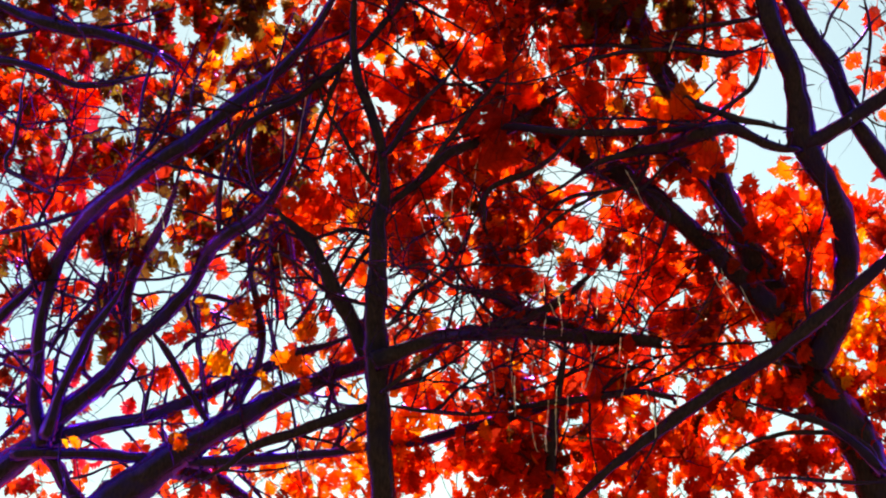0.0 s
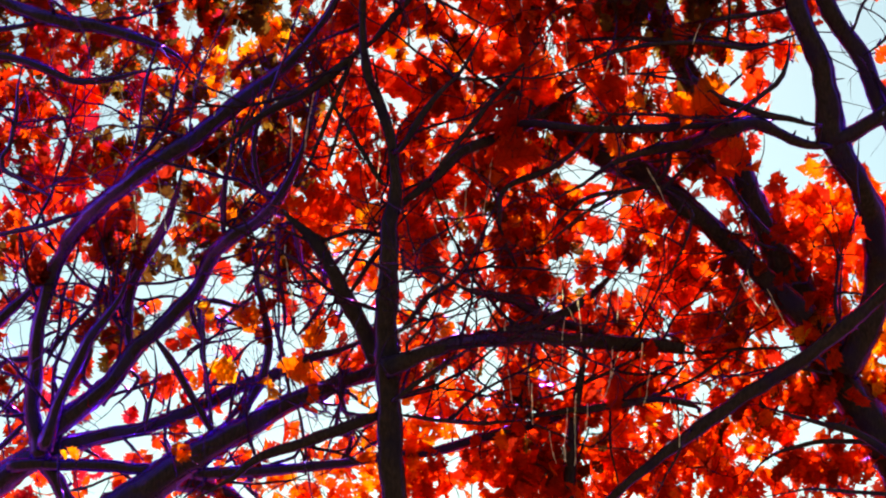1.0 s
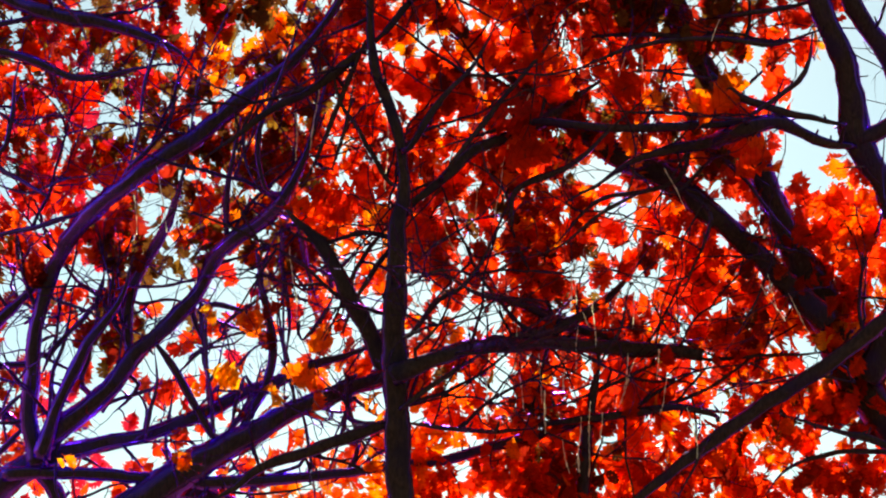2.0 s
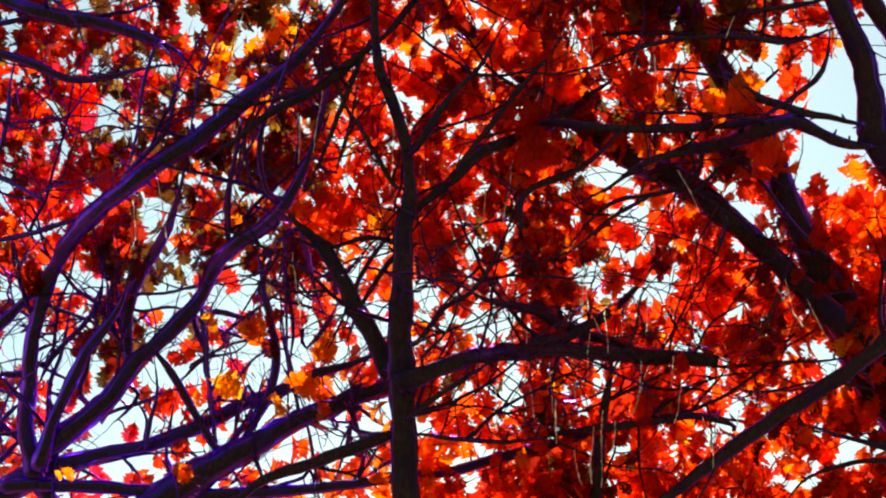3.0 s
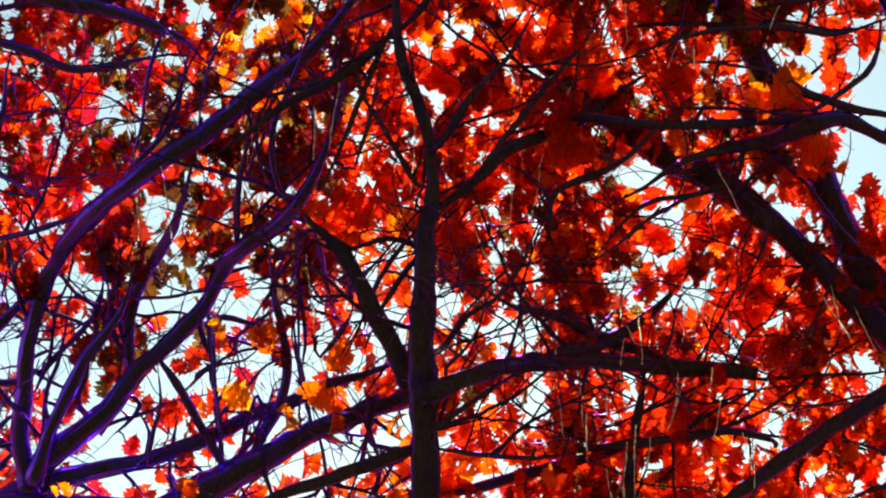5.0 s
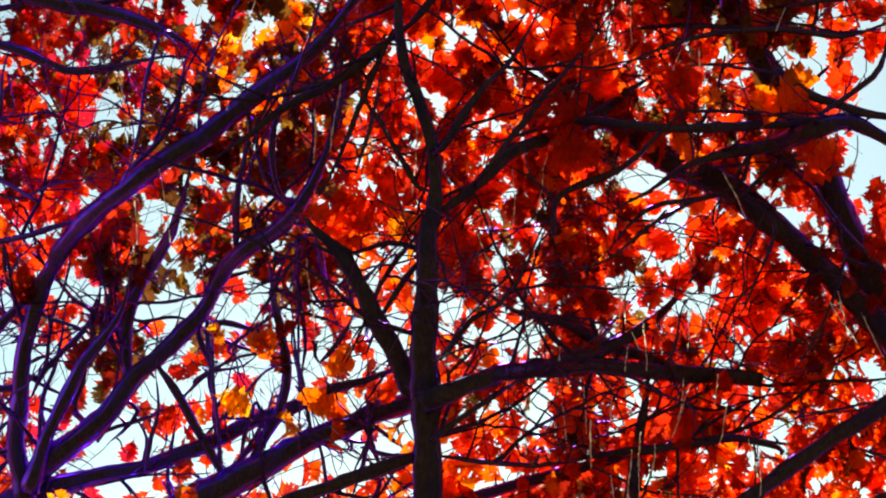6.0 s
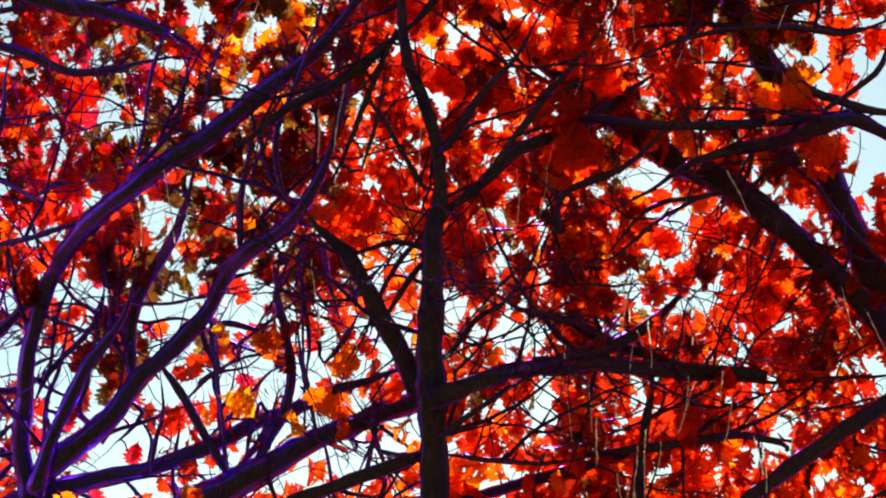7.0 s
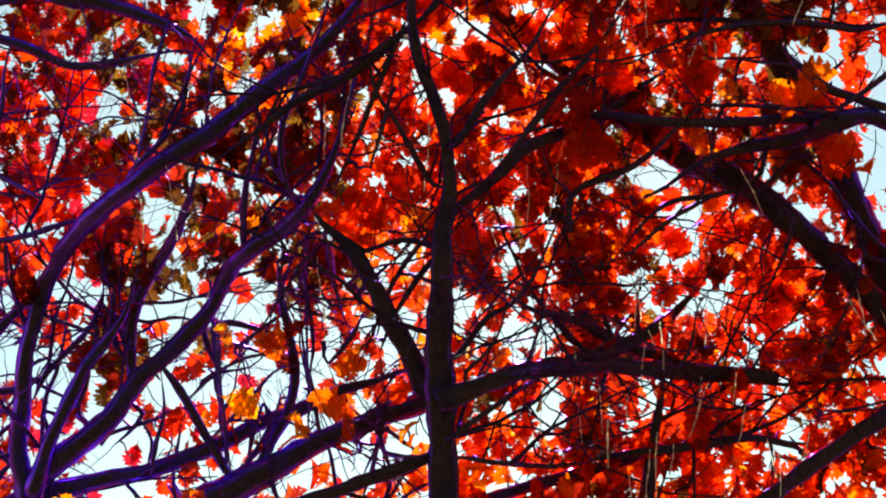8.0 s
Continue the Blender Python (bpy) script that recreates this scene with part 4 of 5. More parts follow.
limb(old_oak, "limb", [(1.17, 8.03, 4.49, 0.020), (1.28, 8.03, 4.57, 0.020), (1.37, 8.03, 4.64, 0.018), (1.42, 8.03, 4.73, 0.015), (1.44, 8.03, 4.85, 0.010)])
limb(old_oak, "limb", [(1.72, 8.05, 4.90, 0.013), (1.76, 8.02, 5.01, 0.013), (1.84, 7.99, 5.10, 0.013)])
limb(old_oak, "limb", [(1.89, 8.14, 4.58, 0.013), (1.92, 8.09, 4.77, 0.013), (1.93, 8.04, 4.92, 0.013), (1.89, 7.99, 5.09, 0.013)])
limb(old_oak, "limb", [(1.77, 8.08, 4.80, 0.010), (1.82, 8.07, 4.83, 0.010), (1.89, 8.05, 4.90, 0.013), (1.94, 8.03, 4.97, 0.010), (2.04, 8.01, 5.04, 0.010)])
limb(old_oak, "limb", [(1.01, 8.35, 4.98, 0.023), (0.67, 8.35, 4.98, 0.016), (0.47, 8.36, 4.95, 0.010)])
limb(old_oak, "limb", [(0.97, 8.35, 4.97, 0.023), (1.07, 8.16, 4.89, 0.021), (1.22, 8.16, 4.87, 0.018), (1.43, 8.15, 4.89, 0.010)])
limb(old_oak, "limb", [(1.50, 8.11, 5.05, 0.023), (1.33, 8.12, 5.01, 0.021), (1.17, 8.13, 4.99, 0.016), (1.02, 8.33, 5.05, 0.010)])
limb(old_oak, "limb", [(0.47, 9.01, 2.64, 0.035), (0.49, 8.94, 2.90, 0.030), (0.51, 8.87, 3.15, 0.030), (0.54, 8.79, 3.41, 0.023), (0.57, 8.74, 3.61, 0.018), (0.60, 8.68, 3.82, 0.013)])
limb(old_oak, "limb", [(1.98, 8.59, 3.03, 0.026), (1.76, 8.54, 3.21, 0.020), (1.57, 8.52, 3.27, 0.015), (1.45, 8.51, 3.30, 0.013), (1.30, 8.50, 3.34, 0.010)])
limb(old_oak, "limb", [(0.91, 8.37, 4.33, 0.020), (0.75, 8.37, 4.27, 0.018), (0.59, 8.37, 4.24, 0.016), (0.50, 8.37, 4.18, 0.013), (0.39, 8.37, 4.05, 0.008)])
limb(old_oak, "limb", [(0.21, 8.17, 4.22, 0.016), (0.42, 8.15, 4.31, 0.012), (0.64, 8.09, 4.50, 0.007), (0.82, 8.06, 4.64, 0.003)])
limb(old_oak, "limb", [(1.12, 7.90, 4.42, 0.019), (0.93, 8.09, 4.52, 0.014), (0.69, 8.09, 4.53, 0.009), (0.50, 8.08, 4.56, 0.003)])
limb(old_oak, "limb", [(1.00, 7.91, 4.61, 0.014), (0.78, 8.10, 4.72, 0.008), (0.55, 8.11, 4.69, 0.002)])
limb(old_oak, "limb", [(0.88, 8.32, 4.25, 0.017), (1.02, 8.28, 4.38, 0.010), (1.13, 8.07, 4.36, 0.003)])
limb(old_oak, "limb", [(0.75, 8.09, 4.20, 0.016), (0.54, 8.12, 4.09, 0.012), (0.37, 8.16, 3.96, 0.007), (0.16, 8.17, 3.91, 0.003)])
limb(old_oak, "limb", [(1.02, 8.27, 4.13, 0.014), (0.94, 8.41, 3.91, 0.008), (0.82, 8.47, 3.70, 0.002)])
limb(old_oak, "limb", [(1.31, 8.36, 4.07, 0.014), (1.22, 8.45, 3.81, 0.008), (1.08, 8.51, 3.58, 0.003)])
limb(old_oak, "limb", [(0.99, 8.35, 3.21, 0.013), (0.92, 8.38, 3.07, 0.008), (0.79, 8.44, 2.85, 0.002)])
limb(old_oak, "limb", [(1.96, 8.69, 3.15, 0.017), (1.81, 8.68, 3.21, 0.013), (1.54, 8.68, 3.20, 0.010), (1.34, 8.70, 3.12, 0.006), (1.19, 8.76, 2.90, 0.003)])
limb(old_oak, "limb", [(2.02, 8.44, 2.95, 0.019), (1.71, 8.44, 2.95, 0.014), (1.49, 8.43, 2.96, 0.009), (1.25, 8.44, 2.92, 0.003)])
limb(old_oak, "limb", [(1.61, 8.39, 3.45, 0.014), (1.38, 8.38, 3.48, 0.010), (1.15, 8.39, 3.45, 0.006), (0.93, 8.38, 3.48, 0.002)])
limb(old_oak, "limb", [(0.56, 8.57, 3.56, 0.014), (0.66, 8.52, 3.73, 0.010), (0.69, 8.48, 3.87, 0.006), (0.82, 8.45, 3.99, 0.003)])
limb(old_oak, "limb", [(1.30, 8.12, 4.53, 0.023), (1.14, 8.12, 4.50, 0.022), (0.87, 8.12, 4.47, 0.020), (0.59, 8.12, 4.47, 0.019), (0.30, 8.12, 4.50, 0.018), (0.08, 8.12, 4.45, 0.014), (-0.14, 8.12, 4.37, 0.008)])
limb(old_oak, "limb", [(1.05, 8.60, 3.35, 0.015), (0.88, 8.65, 3.39, 0.017), (0.61, 8.72, 3.37, 0.019), (0.41, 8.80, 3.36, 0.019), (0.16, 8.85, 3.33, 0.017)])
limb(leaning_oak, "limb", [(-1.19, 8.75, 4.09, 0.013), (-1.17, 8.75, 3.87, 0.013), (-1.14, 8.75, 3.67, 0.012), (-1.10, 8.75, 3.41, 0.011)])
limb(old_oak, "limb", [(1.49, 8.10, 4.90, 0.011), (1.28, 8.10, 4.84, 0.012), (1.04, 8.10, 4.87, 0.011), (0.77, 8.10, 4.84, 0.010), (0.55, 8.10, 4.76, 0.008), (0.33, 8.10, 4.64, 0.005)])
limb(old_oak, "limb", [(1.47, 8.40, 3.99, 0.020), (1.30, 8.40, 4.17, 0.016), (1.20, 8.40, 4.32, 0.013), (1.10, 8.40, 4.42, 0.009)])
limb(leaning_oak, "limb", [(-0.82, 8.70, 4.11, 0.008), (-0.80, 8.72, 3.86, 0.009), (-0.79, 8.74, 3.60, 0.009), (-0.79, 8.76, 3.36, 0.008)])
limb(leaning_oak, "limb", [(-1.14, 8.70, 3.85, 0.010), (-1.13, 8.72, 3.67, 0.011), (-1.11, 8.74, 3.48, 0.011), (-1.09, 8.78, 3.30, 0.012)])
limb(leaning_oak, "limb", [(-0.58, 8.86, 3.29, 0.012), (-0.54, 8.85, 3.38, 0.011), (-0.51, 8.84, 3.47, 0.010), (-0.50, 8.82, 3.55, 0.009)])
limb(leaning_oak, "limb", [(-0.71, 8.85, 3.39, 0.013), (-0.69, 8.87, 3.30, 0.012), (-0.67, 8.90, 3.16, 0.011), (-0.66, 8.92, 3.05, 0.009)])
limb(leaning_oak, "limb", [(-1.08, 8.86, 3.27, 0.014), (-1.01, 8.84, 3.37, 0.012), (-0.94, 8.82, 3.49, 0.011), (-0.90, 8.80, 3.61, 0.009)])
limb(leaning_oak, "limb", [(-1.02, 8.86, 3.29, 0.013), (-0.95, 8.85, 3.37, 0.011), (-0.88, 8.83, 3.47, 0.009)])
limb(young_oak, "limb", [(-0.52, 8.30, 3.70, 0.012), (-0.49, 8.27, 3.81, 0.014), (-0.44, 8.24, 3.92, 0.015), (-0.37, 8.20, 4.01, 0.015), (-0.31, 8.12, 4.05, 0.016)])
limb(leaning_oak, "limb", [(-1.50, 8.80, 3.72, 0.018), (-1.56, 8.78, 3.81, 0.016), (-1.61, 8.76, 3.90, 0.014), (-1.69, 8.74, 3.95, 0.012), (-1.79, 8.72, 3.94, 0.009)])
limb(leaning_oak, "limb", [(-1.21, 8.80, 3.65, 0.012), (-1.12, 8.80, 3.70, 0.011), (-0.99, 8.80, 3.75, 0.010), (-0.85, 8.80, 3.73, 0.008)])
limb(leaning_oak, "limb", [(-0.48, 8.90, 3.17, 0.013), (-0.38, 8.90, 3.24, 0.012), (-0.27, 8.90, 3.29, 0.010)])

loose_twigs(young_oak, 65, ((-1.6, 6, 2.9), (1.4, 11, 6)))
loose_twigs(leaning_oak, 40, ((-2.3, 6, 2.4), (1.0, 11, 6)))
loose_twigs(leaning_oak, 10, ((-2.2, 6, 2.9), (-0.2, 11, 3.9)), 0.8, 0.015)
loose_twigs(old_oak, 50, ((0.0, 6, 2.4), (1.3, 11, 6)))
loose_twigs(old_oak, 20, ((1.3, 6, 2.4), (2.4, 11, 6)), 0.5, 0.006)
loose_twigs(young_oak, 20, ((-1.2, 6, 3.2), (1.4, 11, 6)), 1.3, 0.015)
loose_twigs(old_oak, 20, ((0.0, 6, 2.6), (1.7, 11, 6)), 1.2, 0.012)
loose_twigs(leaning_oak, 30, ((-2.2, 6, 3.8), (0.4, 11, 6)), 1.2, 0.014)
loose_twigs(leaning_oak, 45, ((-2.3, 6, 4.1), (-0.6, 11, 6)), 0.6, 0.005)
loose_twigs(young_oak, 40, ((-0.9, 6, 3.9), (0.7, 11, 6)), 0.6, 0.005)

wisps(young_oak, [((-0.33, 8.12, 4.53), (-0.34, 8.26, 4.25)), ((-0.71, 8.12, 4.55), (-0.72, 8.23, 4.36)), ((-0.61, 8.09, 4.65), (-0.66, 8.22, 4.40)), ((0.04, 8.18, 4.34), (0.04, 8.30, 4.12)), ((0.27, 8.09, 4.64), (0.14, 8.24, 4.34)), ((0.14, 8.19, 4.32), (0.12, 8.30, 4.12)), ((0.30, 8.42, 3.55), (0.32, 8.52, 3.38)), ((0.09, 8.41, 3.58), (0.09, 8.54, 3.31)), ((-0.74, 8.29, 4.00), (-0.71, 8.42, 3.71)), ((-0.58, 8.12, 4.55), (-0.48, 8.22, 4.40)), ((0.22, 8.44, 3.49), (0.25, 8.53, 3.35)), ((-0.10, 8.25, 4.11), (-0.03, 8.35, 3.95))])
wisps(old_oak, [((0.44, 8.31, 3.92), (0.44, 8.41, 3.76)), ((0.48, 8.36, 3.74), (0.52, 8.43, 3.69)), ((0.52, 8.47, 3.38), (0.51, 8.60, 3.09)), ((0.41, 8.42, 3.55), (0.41, 8.50, 3.43)), ((0.71, 8.42, 3.56), (0.64, 8.52, 3.38)), ((0.93, 8.47, 3.36), (0.97, 8.56, 3.23)), ((1.23, 8.33, 3.85), (1.34, 8.42, 3.72)), ((1.34, 8.34, 3.81), (1.44, 8.43, 3.67)), ((0.47, 8.00, 4.91), (0.49, 8.09, 4.80)), ((1.05, 8.00, 4.91), (1.02, 8.07, 4.84)), ((0.73, 8.05, 4.76), (0.75, 8.17, 4.55)), ((0.83, 8.19, 4.32), (0.91, 8.29, 4.17)), ((0.66, 8.05, 4.75), (0.57, 8.16, 4.57))])
wisps(old_oak, [((0.45, 8.33, 3.95), (0.46, 8.42, 3.78)), ((0.47, 8.33, 3.69), (0.46, 8.42, 3.49)), ((0.67, 8.33, 3.56), (0.66, 8.42, 3.42)), ((0.83, 8.33, 3.45), (0.80, 8.42, 3.32)), ((0.40, 8.33, 3.19), (0.42, 8.42, 3.07)), ((0.46, 8.33, 3.29), (0.47, 8.42, 3.07)), ((0.53, 8.33, 3.77), (0.53, 8.42, 3.60)), ((0.71, 8.33, 3.82), (0.70, 8.42, 3.69)), ((1.26, 8.33, 3.90), (1.31, 8.42, 3.76)), ((0.94, 8.33, 3.27), (0.95, 8.42, 3.13)), ((1.05, 8.33, 3.35), (1.04, 8.42, 3.24)), ((0.10, 8.33, 3.77), (0.09, 8.42, 3.65)), ((0.55, 8.33, 3.31), (0.55, 8.42, 3.21)), ((0.80, 8.33, 3.58), (0.79, 8.42, 3.47)), ((0.21, 8.33, 3.67), (0.20, 8.42, 3.51)), ((0.32, 8.33, 3.40), (0.33, 8.42, 3.24))])
wisps(leaning_oak, [((-1.45, 8.09, 4.63), (-1.42, 8.19, 4.47)), ((-0.94, 8.00, 4.93), (-1.05, 8.17, 4.55)), ((-1.30, 8.19, 4.32), (-1.26, 8.31, 4.08)), ((-1.39, 8.22, 4.21), (-1.39, 8.32, 4.06))])

broad_leaves(leaning_oak, "red", [(-0.81, 3.70, 0.08), (-1.18, 3.64, 0.12), (-1.26, 3.41, 0.16), (-1.21, 3.45, 0.12), (-1.77, 3.48, 0.10), (-1.74, 3.77, 0.11), (-1.83, 3.87, 0.10), (-1.03, 3.96, 0.11), (-1.33, 3.78, 0.10), (-1.88, 4.28, 0.22), (-1.71, 4.33, 0.19), (-1.95, 4.18, 0.14), (-1.83, 4.35, 0.14), (-1.88, 4.69, 0.12), (-1.80, 4.84, 0.14), (-1.53, 4.92, 0.13), (-1.90, 4.93, 0.17), (-1.69, 4.77, 0.22), (-1.35, 4.82, 0.14), (-1.31, 4.96, 0.14), (-1.23, 4.92, 0.17), (-1.93, 4.59, 0.14), (-1.12, 4.27, 0.17), (-1.22, 4.11, 0.14), (-1.38, 4.40, 0.19)])
broad_leaves(leaning_oak, "crimson", [(-0.99, 3.58, 0.11), (-1.40, 3.30, 0.10), (-1.54, 3.14, 0.11), (-0.89, 3.86, 0.08), (-1.11, 5.09, 0.18), (-1.93, 4.75, 0.14), (-1.69, 4.92, 0.11), (-1.47, 4.77, 0.17)])
broad_leaves(leaning_oak, "orange", [(-1.09, 4.92, 0.14), (-1.10, 4.81, 0.12), (-0.86, 5.13, 0.12), (-0.92, 4.68, 0.17), (-1.59, 4.50, 0.09)])
broad_leaves(leaning_oak, "orange", [(-0.90, 3.73, 0.13), (-1.18, 3.15, 0.11)], 0.55)
broad_leaves(leaning_oak, "gold", [(-1.07, 5.03, 0.14), (-0.80, 5.06, 0.11)])
broad_leaves(leaning_oak, "gold", [(-1.02, 3.50, 0.15), (-0.81, 3.40, 0.13), (-1.08, 3.75, 0.07), (-1.65, 3.13, 0.07)], 0.55)
broad_leaves(leaning_oak, "maroon", [(-1.67, 3.84, 0.10), (-1.61, 3.68, 0.14), (-0.94, 4.62, 0.14), (-1.51, 4.23, 0.16), (-0.96, 4.38, 0.12)])
broad_leaves(young_oak, "red", [(-0.60, 3.76, 0.10), (-0.51, 3.69, 0.07), (-0.34, 3.80, 0.09), (-0.36, 3.20, 0.10), (0.02, 3.57, 0.12), (0.09, 3.60, 0.11), (0.02, 3.50, 0.09), (-0.14, 3.33, 0.11), (0.08, 3.10, 0.14), (0.36, 3.21, 0.17), (0.23, 5.05, 0.22), (-0.31, 4.85, 0.22), (-0.23, 4.82, 0.17), (-0.08, 4.73, 0.12), (-0.01, 4.56, 0.14), (-0.12, 4.32, 0.25), (-0.04, 4.35, 0.17), (-0.17, 4.19, 0.14), (0.27, 4.16, 0.17), (0.08, 4.18, 0.14), (-0.45, 4.57, 0.14), (-0.41, 4.74, 0.12), (0.30, 3.02, 0.16), (-0.03, 3.01, 0.13)])
broad_leaves(young_oak, "red", [(0.37, 4.85, 0.22), (0.27, 4.89, 0.17), (0.20, 4.67, 0.22), (0.16, 4.92, 0.14), (0.25, 4.47, 0.20), (0.33, 4.50, 0.14), (-0.70, 4.22, 0.19), (-0.61, 4.25, 0.17), (-0.51, 4.28, 0.19), (-0.54, 4.18, 0.14)], 0.55)
broad_leaves(young_oak, "orange", [(-0.37, 3.97, 0.07), (-0.24, 3.72, 0.11), (-0.06, 3.67, 0.11), (-0.17, 3.25, 0.17), (-0.05, 3.25, 0.18), (0.36, 3.95, 0.13), (0.09, 4.72, 0.17), (0.18, 5.13, 0.14), (-0.01, 4.98, 0.12), (-0.15, 5.09, 0.12), (-0.27, 5.02, 0.19), (-0.15, 4.55, 0.09), (-0.80, 4.45, 0.13), (-0.74, 4.75, 0.12)])
broad_leaves(young_oak, "orange", [(-0.69, 3.49, 0.17), (-0.62, 3.65, 0.10), (-0.38, 3.11, 0.10), (-0.42, 4.23, 0.14)], 0.55)
broad_leaves(young_oak, "gold", [(-0.15, 3.70, 0.06), (0.31, 3.49, 0.10), (0.38, 4.11, 0.11)])
broad_leaves(young_oak, "maroon", [(0.04, 3.39, 0.11)])
broad_leaves(old_oak, "red", [(0.64, 3.52, 0.24), (0.75, 3.56, 0.21), (0.68, 3.28, 0.17), (0.74, 3.19, 0.22), (0.92, 3.93, 0.24), (1.04, 3.96, 0.24), (0.99, 3.86, 0.22), (1.19, 3.85, 0.14), (1.24, 3.69, 0.07), (1.13, 3.37, 0.14), (1.43, 3.23, 0.14), (0.44, 3.52, 0.14), (0.42, 3.45, 0.09), (0.61, 3.12, 0.17), (0.53, 3.71, 0.13), (0.83, 3.74, 0.19), (0.99, 3.77, 0.16), (1.35, 4.85, 0.14), (1.50, 4.97, 0.14), (0.84, 4.97, 0.17), (0.47, 4.14, 0.17), (0.61, 4.14, 0.17), (0.77, 4.18, 0.17), (0.87, 4.14, 0.14), (1.39, 4.18, 0.13), (1.72, 4.02, 0.19), (1.85, 3.99, 0.19), (1.91, 4.23, 0.19), (1.67, 3.95, 0.13), (1.68, 3.44, 0.13), (1.83, 3.31, 0.16), (1.66, 3.08, 0.13), (0.74, 3.02, 0.19)])
broad_leaves(old_oak, "red", [(1.18, 3.03, 0.16)])
broad_leaves(old_oak, "red", [(1.24, 4.44, 0.17), (1.24, 4.51, 0.14), (1.20, 4.69, 0.14), (0.63, 4.82, 0.22), (0.71, 4.80, 0.19)], 0.55)
broad_leaves(old_oak, "red", [(1.57, 4.26, 0.14), (1.46, 4.28, 0.08), (1.50, 4.23, 0.13), (1.55, 4.16, 0.15), (1.45, 4.11, 0.13), (1.61, 4.28, 0.13), (1.68, 4.14, 0.15), (1.60, 4.09, 0.12), (1.45, 4.34, 0.11), (1.77, 4.14, 0.15)], 0.85)
broad_leaves(old_oak, "orange", [(0.82, 3.30, 0.16), (1.18, 3.64, 0.12), (1.34, 3.69, 0.10), (1.13, 3.53, 0.14), (1.21, 3.25, 0.10), (1.27, 3.15, 0.07), (0.49, 3.80, 0.14), (0.51, 3.19, 0.12), (1.83, 4.33, 0.13), (1.77, 3.71, 0.16), (1.95, 3.51, 0.16)])
broad_leaves(old_oak, "orange", [(1.09, 4.70, 0.19), (1.02, 4.72, 0.12), (0.71, 4.55, 0.12), (0.82, 4.73, 0.10)], 0.55)
broad_leaves(old_oak, "orange", [(1.64, 4.20, 0.13), (1.61, 4.42, 0.10)], 0.85)
broad_leaves(old_oak, "gold", [(0.86, 3.25, 0.06), (1.23, 3.43, 0.09), (0.74, 3.71, 0.08), (0.90, 3.86, 0.06), (0.55, 3.99, 0.06), (1.51, 3.52, 0.11), (1.54, 4.96, 0.07), (0.78, 4.52, 0.11), (1.15, 4.43, 0.06), (0.76, 4.27, 0.07), (1.93, 3.81, 0.16), (1.85, 3.62, 0.16)])
broad_leaves(old_oak, "maroon", [(0.94, 4.45, 0.14), (1.63, 3.26, 0.13), (1.91, 3.19, 0.13)])
leaning_oak.gaps = [(-1.59, 4.71, 0.08, 0.06), (-1.52, 4.60, 0.03, 0.05), (-1.98, 4.36, 0.05, 0.09), (-2.02, 5.10, 0.05, 0.08), (-1.23, 5.10, 0.07, 0.06), (-1.18, 4.66, 0.04, 0.03), (-1.72, 3.61, 0.10, 0.12), (-1.89, 3.71, 0.06, 0.14), (-1.02, 3.62, 0.13, 0.08), (-1.47, 3.40, 0.12, 0.08), (-1.44, 3.28, 0.14, 0.06), (-1.27, 3.71, 0.09, 0.06), (-1.65, 3.94, 0.14, 0.06), (-1.33, 3.84, 0.09, 0.07), (-1.01, 3.90, 0.09, 0.08)]
young_oak.gaps = [(-0.69, 4.91, 0.06, 0.03), (-0.59, 4.36, 0.12, 0.04), (-0.25, 4.73, 0.08, 0.03), (0.32, 4.40, 0.06, 0.07), (-0.56, 4.02, 0.08, 0.08), (-0.62, 3.91, 0.10, 0.06), (-0.45, 3.78, 0.10, 0.09), (-0.57, 3.30, 0.13, 0.08), (-0.43, 3.32, 0.07, 0.07), (-0.21, 3.90, 0.05, 0.08), (0.02, 3.75, 0.16, 0.07), (0.20, 3.76, 0.14, 0.04), (0.16, 3.47, 0.06, 0.06), (-0.19, 3.33, 0.06, 0.05), (-0.01, 3.49, 0.06, 0.04)]
old_oak.gaps = [(0.55, 4.41, 0.13, 0.08), (0.72, 4.26, 0.14, 0.04), (1.12, 4.90, 0.07, 0.03), (1.28, 4.83, 0.10, 0.07), (1.52, 4.74, 0.14, 0.14), (1.52, 4.57, 0.11, 0.05), (1.33, 4.43, 0.07, 0.10), (1.51, 4.40, 0.14, 0.08), (1.41, 4.21, 0.07, 0.07), (1.12, 4.24, 0.07, 0.10), (0.73, 3.91, 0.13, 0.06), (1.03, 3.80, 0.09, 0.04), (1.05, 3.37, 0.07, 0.07), (1.48, 3.22, 0.07, 0.07), (1.43, 3.62, 0.09, 0.05), (1.72, 4.87, 0.14, 0.26), (1.93, 4.55, 0.12, 0.22), (1.43, 4.05, 0.09, 0.04)]
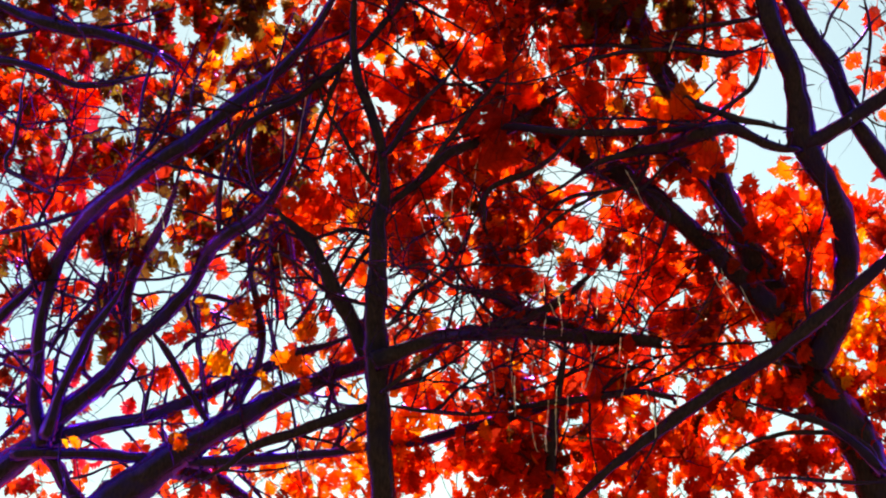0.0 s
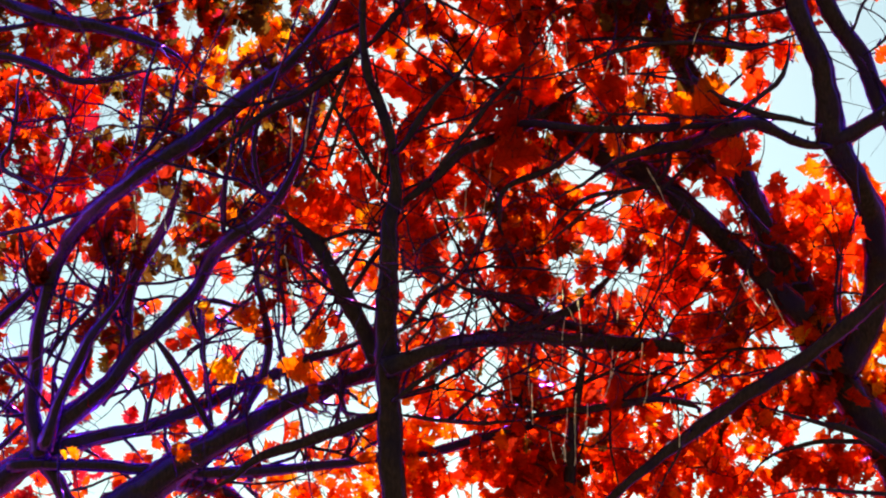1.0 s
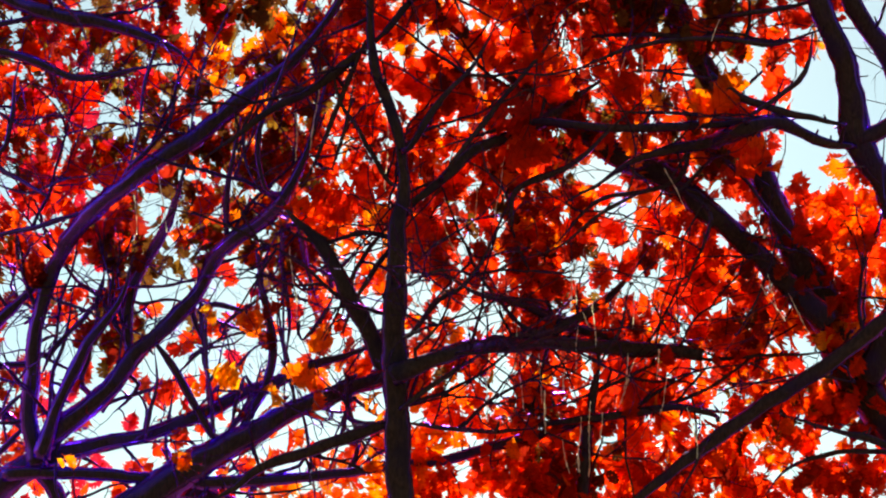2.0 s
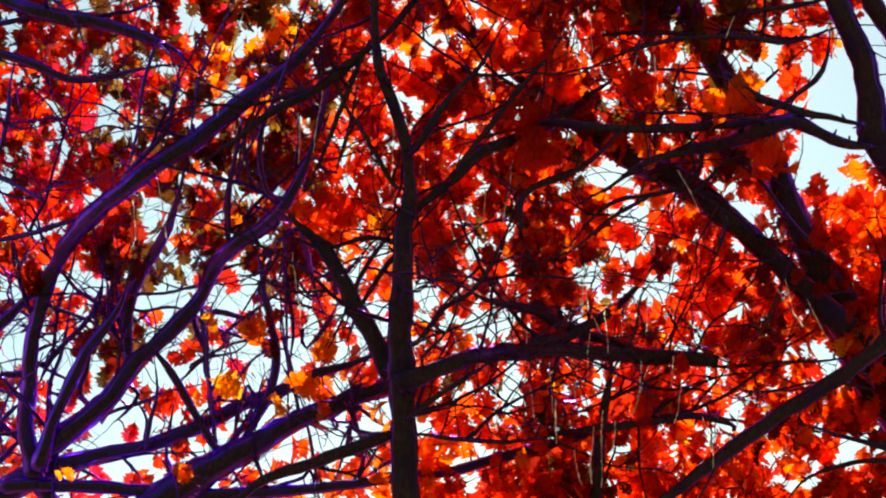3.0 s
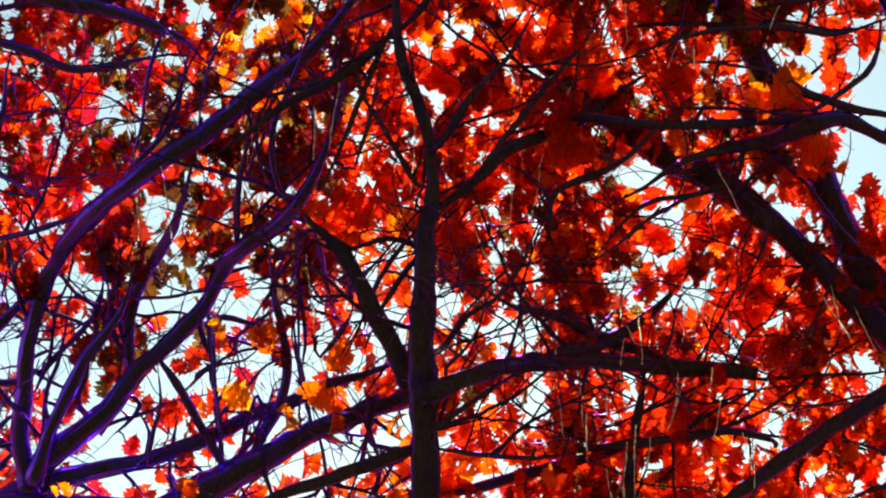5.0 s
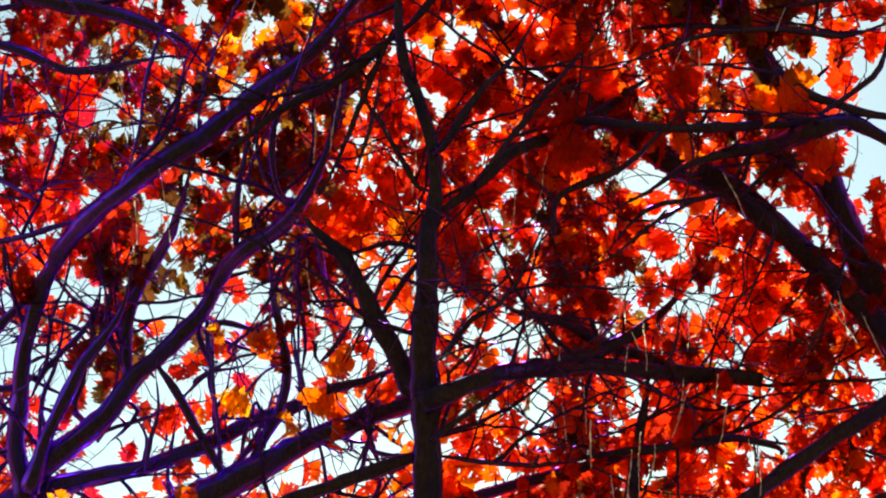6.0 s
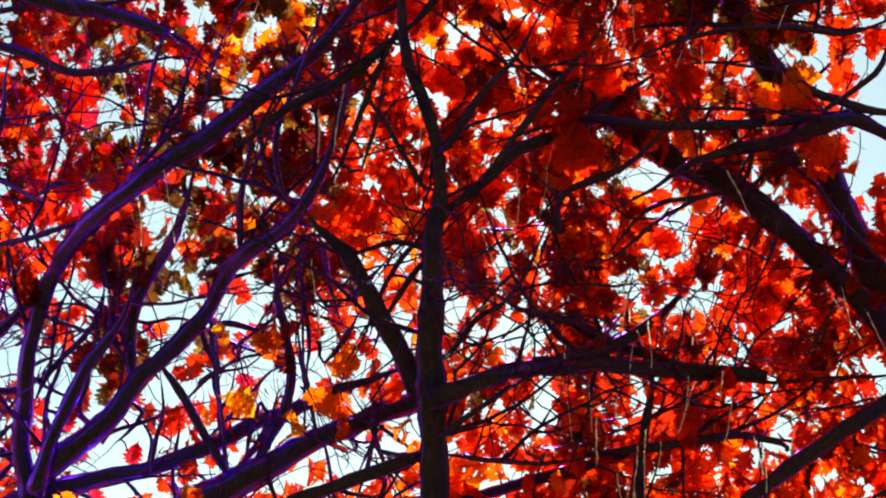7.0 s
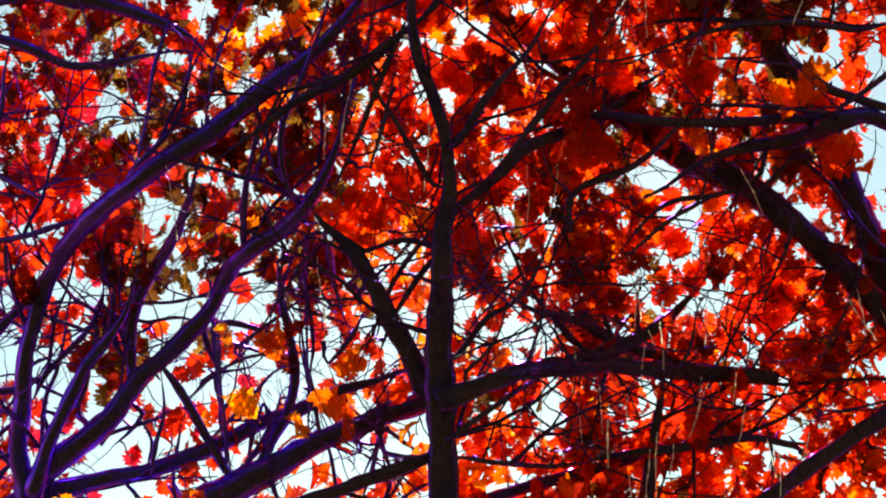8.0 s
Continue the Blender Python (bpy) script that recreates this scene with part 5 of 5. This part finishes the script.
leafy(leaning_oak, [
    (-2.79, 5.38, 6, "MR"), (-2.32, 5.38, 47, "BBMMR"), (-1.84, 5.37, 53, "BBMMR"), (-1.37, 5.37, 47, "MMBRC"), (-0.90, 5.37, 61, "BBMO"),
    (-2.76, 5.00, 6, "MR"), (-2.29, 4.99, 51, "BBMMRC"), (-1.82, 4.99, 58, "BBBMMMRRCC"), (-1.35, 4.99, 53, "MMMMRBBBC"), (-0.88, 4.99, 71, "BBBBMMOO"),
    (-2.72, 4.62, 7, "MR"), (-2.26, 4.62, 33, "RMMBCC"), (-1.79, 4.62, 54, "RMMMBBCC"), (-1.33, 4.62, 57, "MMMBBBR"), (-0.87, 4.62, 74, "OMMMBB"),
    (-2.68, 4.26, 7, "MR"), (-2.23, 4.26, 30, "RRCM"), (-1.77, 4.26, 52, "RRRCCMMB"), (-1.31, 4.26, 52, "MMMBBBR"), (-0.86, 4.26, 57, "MMMBBBO"),
    (-2.65, 3.91, 9, "MR"), (-2.20, 3.91, 26, "MBR"), (-1.75, 3.91, 44, "MMBR"), (-1.30, 3.91, 46, "MMBBB"), (-0.85, 3.91, 37, "MMBR"),
    (-2.62, 3.56, 7, "MR"), (-2.17, 3.56, 11, "M"), (-1.73, 3.57, 17, "MMMMR"), (-1.28, 3.57, 16, "RCMMM"), (-0.84, 3.57, 14, "RMMO")])
leafy(leaning_oak, [
    (-2.58, 3.23, 7, "MR"), (-2.14, 3.23, 11, "M"), (-1.70, 3.23, 16, "MMC"), (-1.27, 3.23, 14, "RMMM"), (-0.83, 3.23, 13, "RMOM"),
    (-2.12, 2.90, 7, "M"), (-1.68, 2.90, 11, "MR"), (-1.25, 2.91, 9, "RM"), (-0.82, 2.91, 11, "RO"), (-2.83, 5.77, 10, "MR"),
    (-2.35, 5.77, 17, "BMR"), (-1.87, 5.77, 32, "BMR"), (-1.39, 5.76, 49, "MMR"), (-0.91, 5.76, 40, "BMO"), (-2.87, 6.17, 1, "MR"),
    (-2.38, 6.17, 2, "BMR"), (-1.89, 6.17, 10, "BMR"), (-1.41, 6.17, 29, "MMR"), (-0.92, 6.16, 20, "BMO"), (-2.91, 6.59, 1, "MR"),
    (-2.41, 6.58, 1, "BMR"), (-1.92, 6.58, 2, "BMR"), (-1.43, 6.58, 10, "MMR"), (-0.93, 6.57, 4, "BMO")])
leafy(young_oak, [
    (-0.43, 5.37, 55, "RROM"), (0.04, 5.37, 67, "RRRM"), (-0.42, 4.99, 59, "RRRROMM"), (0.04, 4.99, 72, "RRRROMM"), (-0.41, 4.62, 67, "RRRMMO"),
    (0.04, 4.62, 82, "RRRRMM"), (-0.41, 4.26, 56, "RRRRROM"), (0.04, 4.26, 80, "RRMMMOB"), (-0.40, 3.91, 18, "RRM"), (0.04, 3.91, 57, "RRRMMB"),
    (-0.40, 3.57, 23, "RMO"), (0.04, 3.57, 57, "RRROMMB"), (-0.39, 3.24, 23, "RO"), (0.04, 3.24, 62, "RRROMM"), (-0.39, 2.91, 30, "RRO"),
    (0.04, 2.91, 62, "RRRO"), (-0.43, 5.76, 33, "RRM"), (0.04, 5.76, 66, "RRM"), (-0.44, 6.16, 10, "RRM"), (0.05, 6.16, 42, "RRM"),
    (-0.44, 6.57, 2, "RRM"), (0.05, 6.57, 19, "RRM")])
leafy(old_oak, [
    (0.51, 5.37, 87, "RRMMB"), (0.98, 5.37, 67, "BBMR"), (1.45, 5.37, 33, "RRM"), (1.91, 5.36, 6, "RM"), (2.37, 5.36, 8, "RM"),
    (0.51, 4.99, 93, "RRRRMMM"), (0.97, 4.99, 72, "BBBMMR"), (1.43, 4.99, 35, "RRMOM"), (1.89, 4.99, 7, "RM"), (2.34, 4.99, 14, "RM"),
    (0.50, 4.62, 76, "RRRMMMB"), (0.96, 4.62, 82, "RRROMMB"), (1.41, 4.62, 18, "RRM"), (1.86, 4.62, 7, "RM"), (2.31, 4.62, 9, "RM"),
    (0.49, 4.26, 75, "RRRRMMO"), (0.94, 4.26, 59, "RRRMM"), (1.39, 4.26, 46, "RRRMM"), (1.84, 4.26, 50, "RRROM"), (2.28, 4.26, 22, "RM"),
    (0.49, 3.91, 76, "RRRMMB"), (0.93, 3.91, 103, "RRRROMM"), (1.37, 3.91, 89, "RRMM"), (1.82, 3.91, 72, "RROG"), (2.26, 3.92, 17, "RM"),
    (0.48, 3.57, 81, "RRRRROMMM"), (0.92, 3.57, 115, "RRRROGMMB"), (1.36, 3.57, 98, "RRROMMB"), (1.79, 3.57, 72, "RROGG"), (2.23, 3.58, 28, "RM")])
leafy(old_oak, [
    (0.48, 3.24, 94, "RRRMMMB"), (0.91, 3.24, 90, "RRRROMM"), (1.34, 3.24, 74, "RRRMMOB"), (1.77, 3.24, 52, "RRMM"), (2.20, 3.24, 15, "RM"),
    (0.47, 2.91, 85, "RRRRO"), (0.90, 2.92, 90, "RRRRO"), (1.33, 2.92, 50, "RRRMM"), (1.75, 2.92, 40, "RRMM"), (2.17, 2.92, 1, "RM"),
    (0.52, 5.76, 55, "RMB"), (0.99, 5.75, 36, "BMR"), (1.46, 5.75, 27, "RM"), (1.94, 5.75, 11, "RM"), (2.40, 5.75, 22, "RM"),
    (0.53, 6.16, 36, "RMB"), (1.01, 6.15, 19, "BMR"), (1.48, 6.15, 7, "RM"), (1.96, 6.15, 1, "RM"), (2.44, 6.15, 13, "RM"),
    (0.53, 6.57, 11, "RMB"), (1.02, 6.56, 7, "BMR"), (1.50, 6.56, 1, "RM"), (2.47, 6.55, 1, "RM")])

for tree in (young_oak, leaning_oak, old_oak):
    finish(tree)
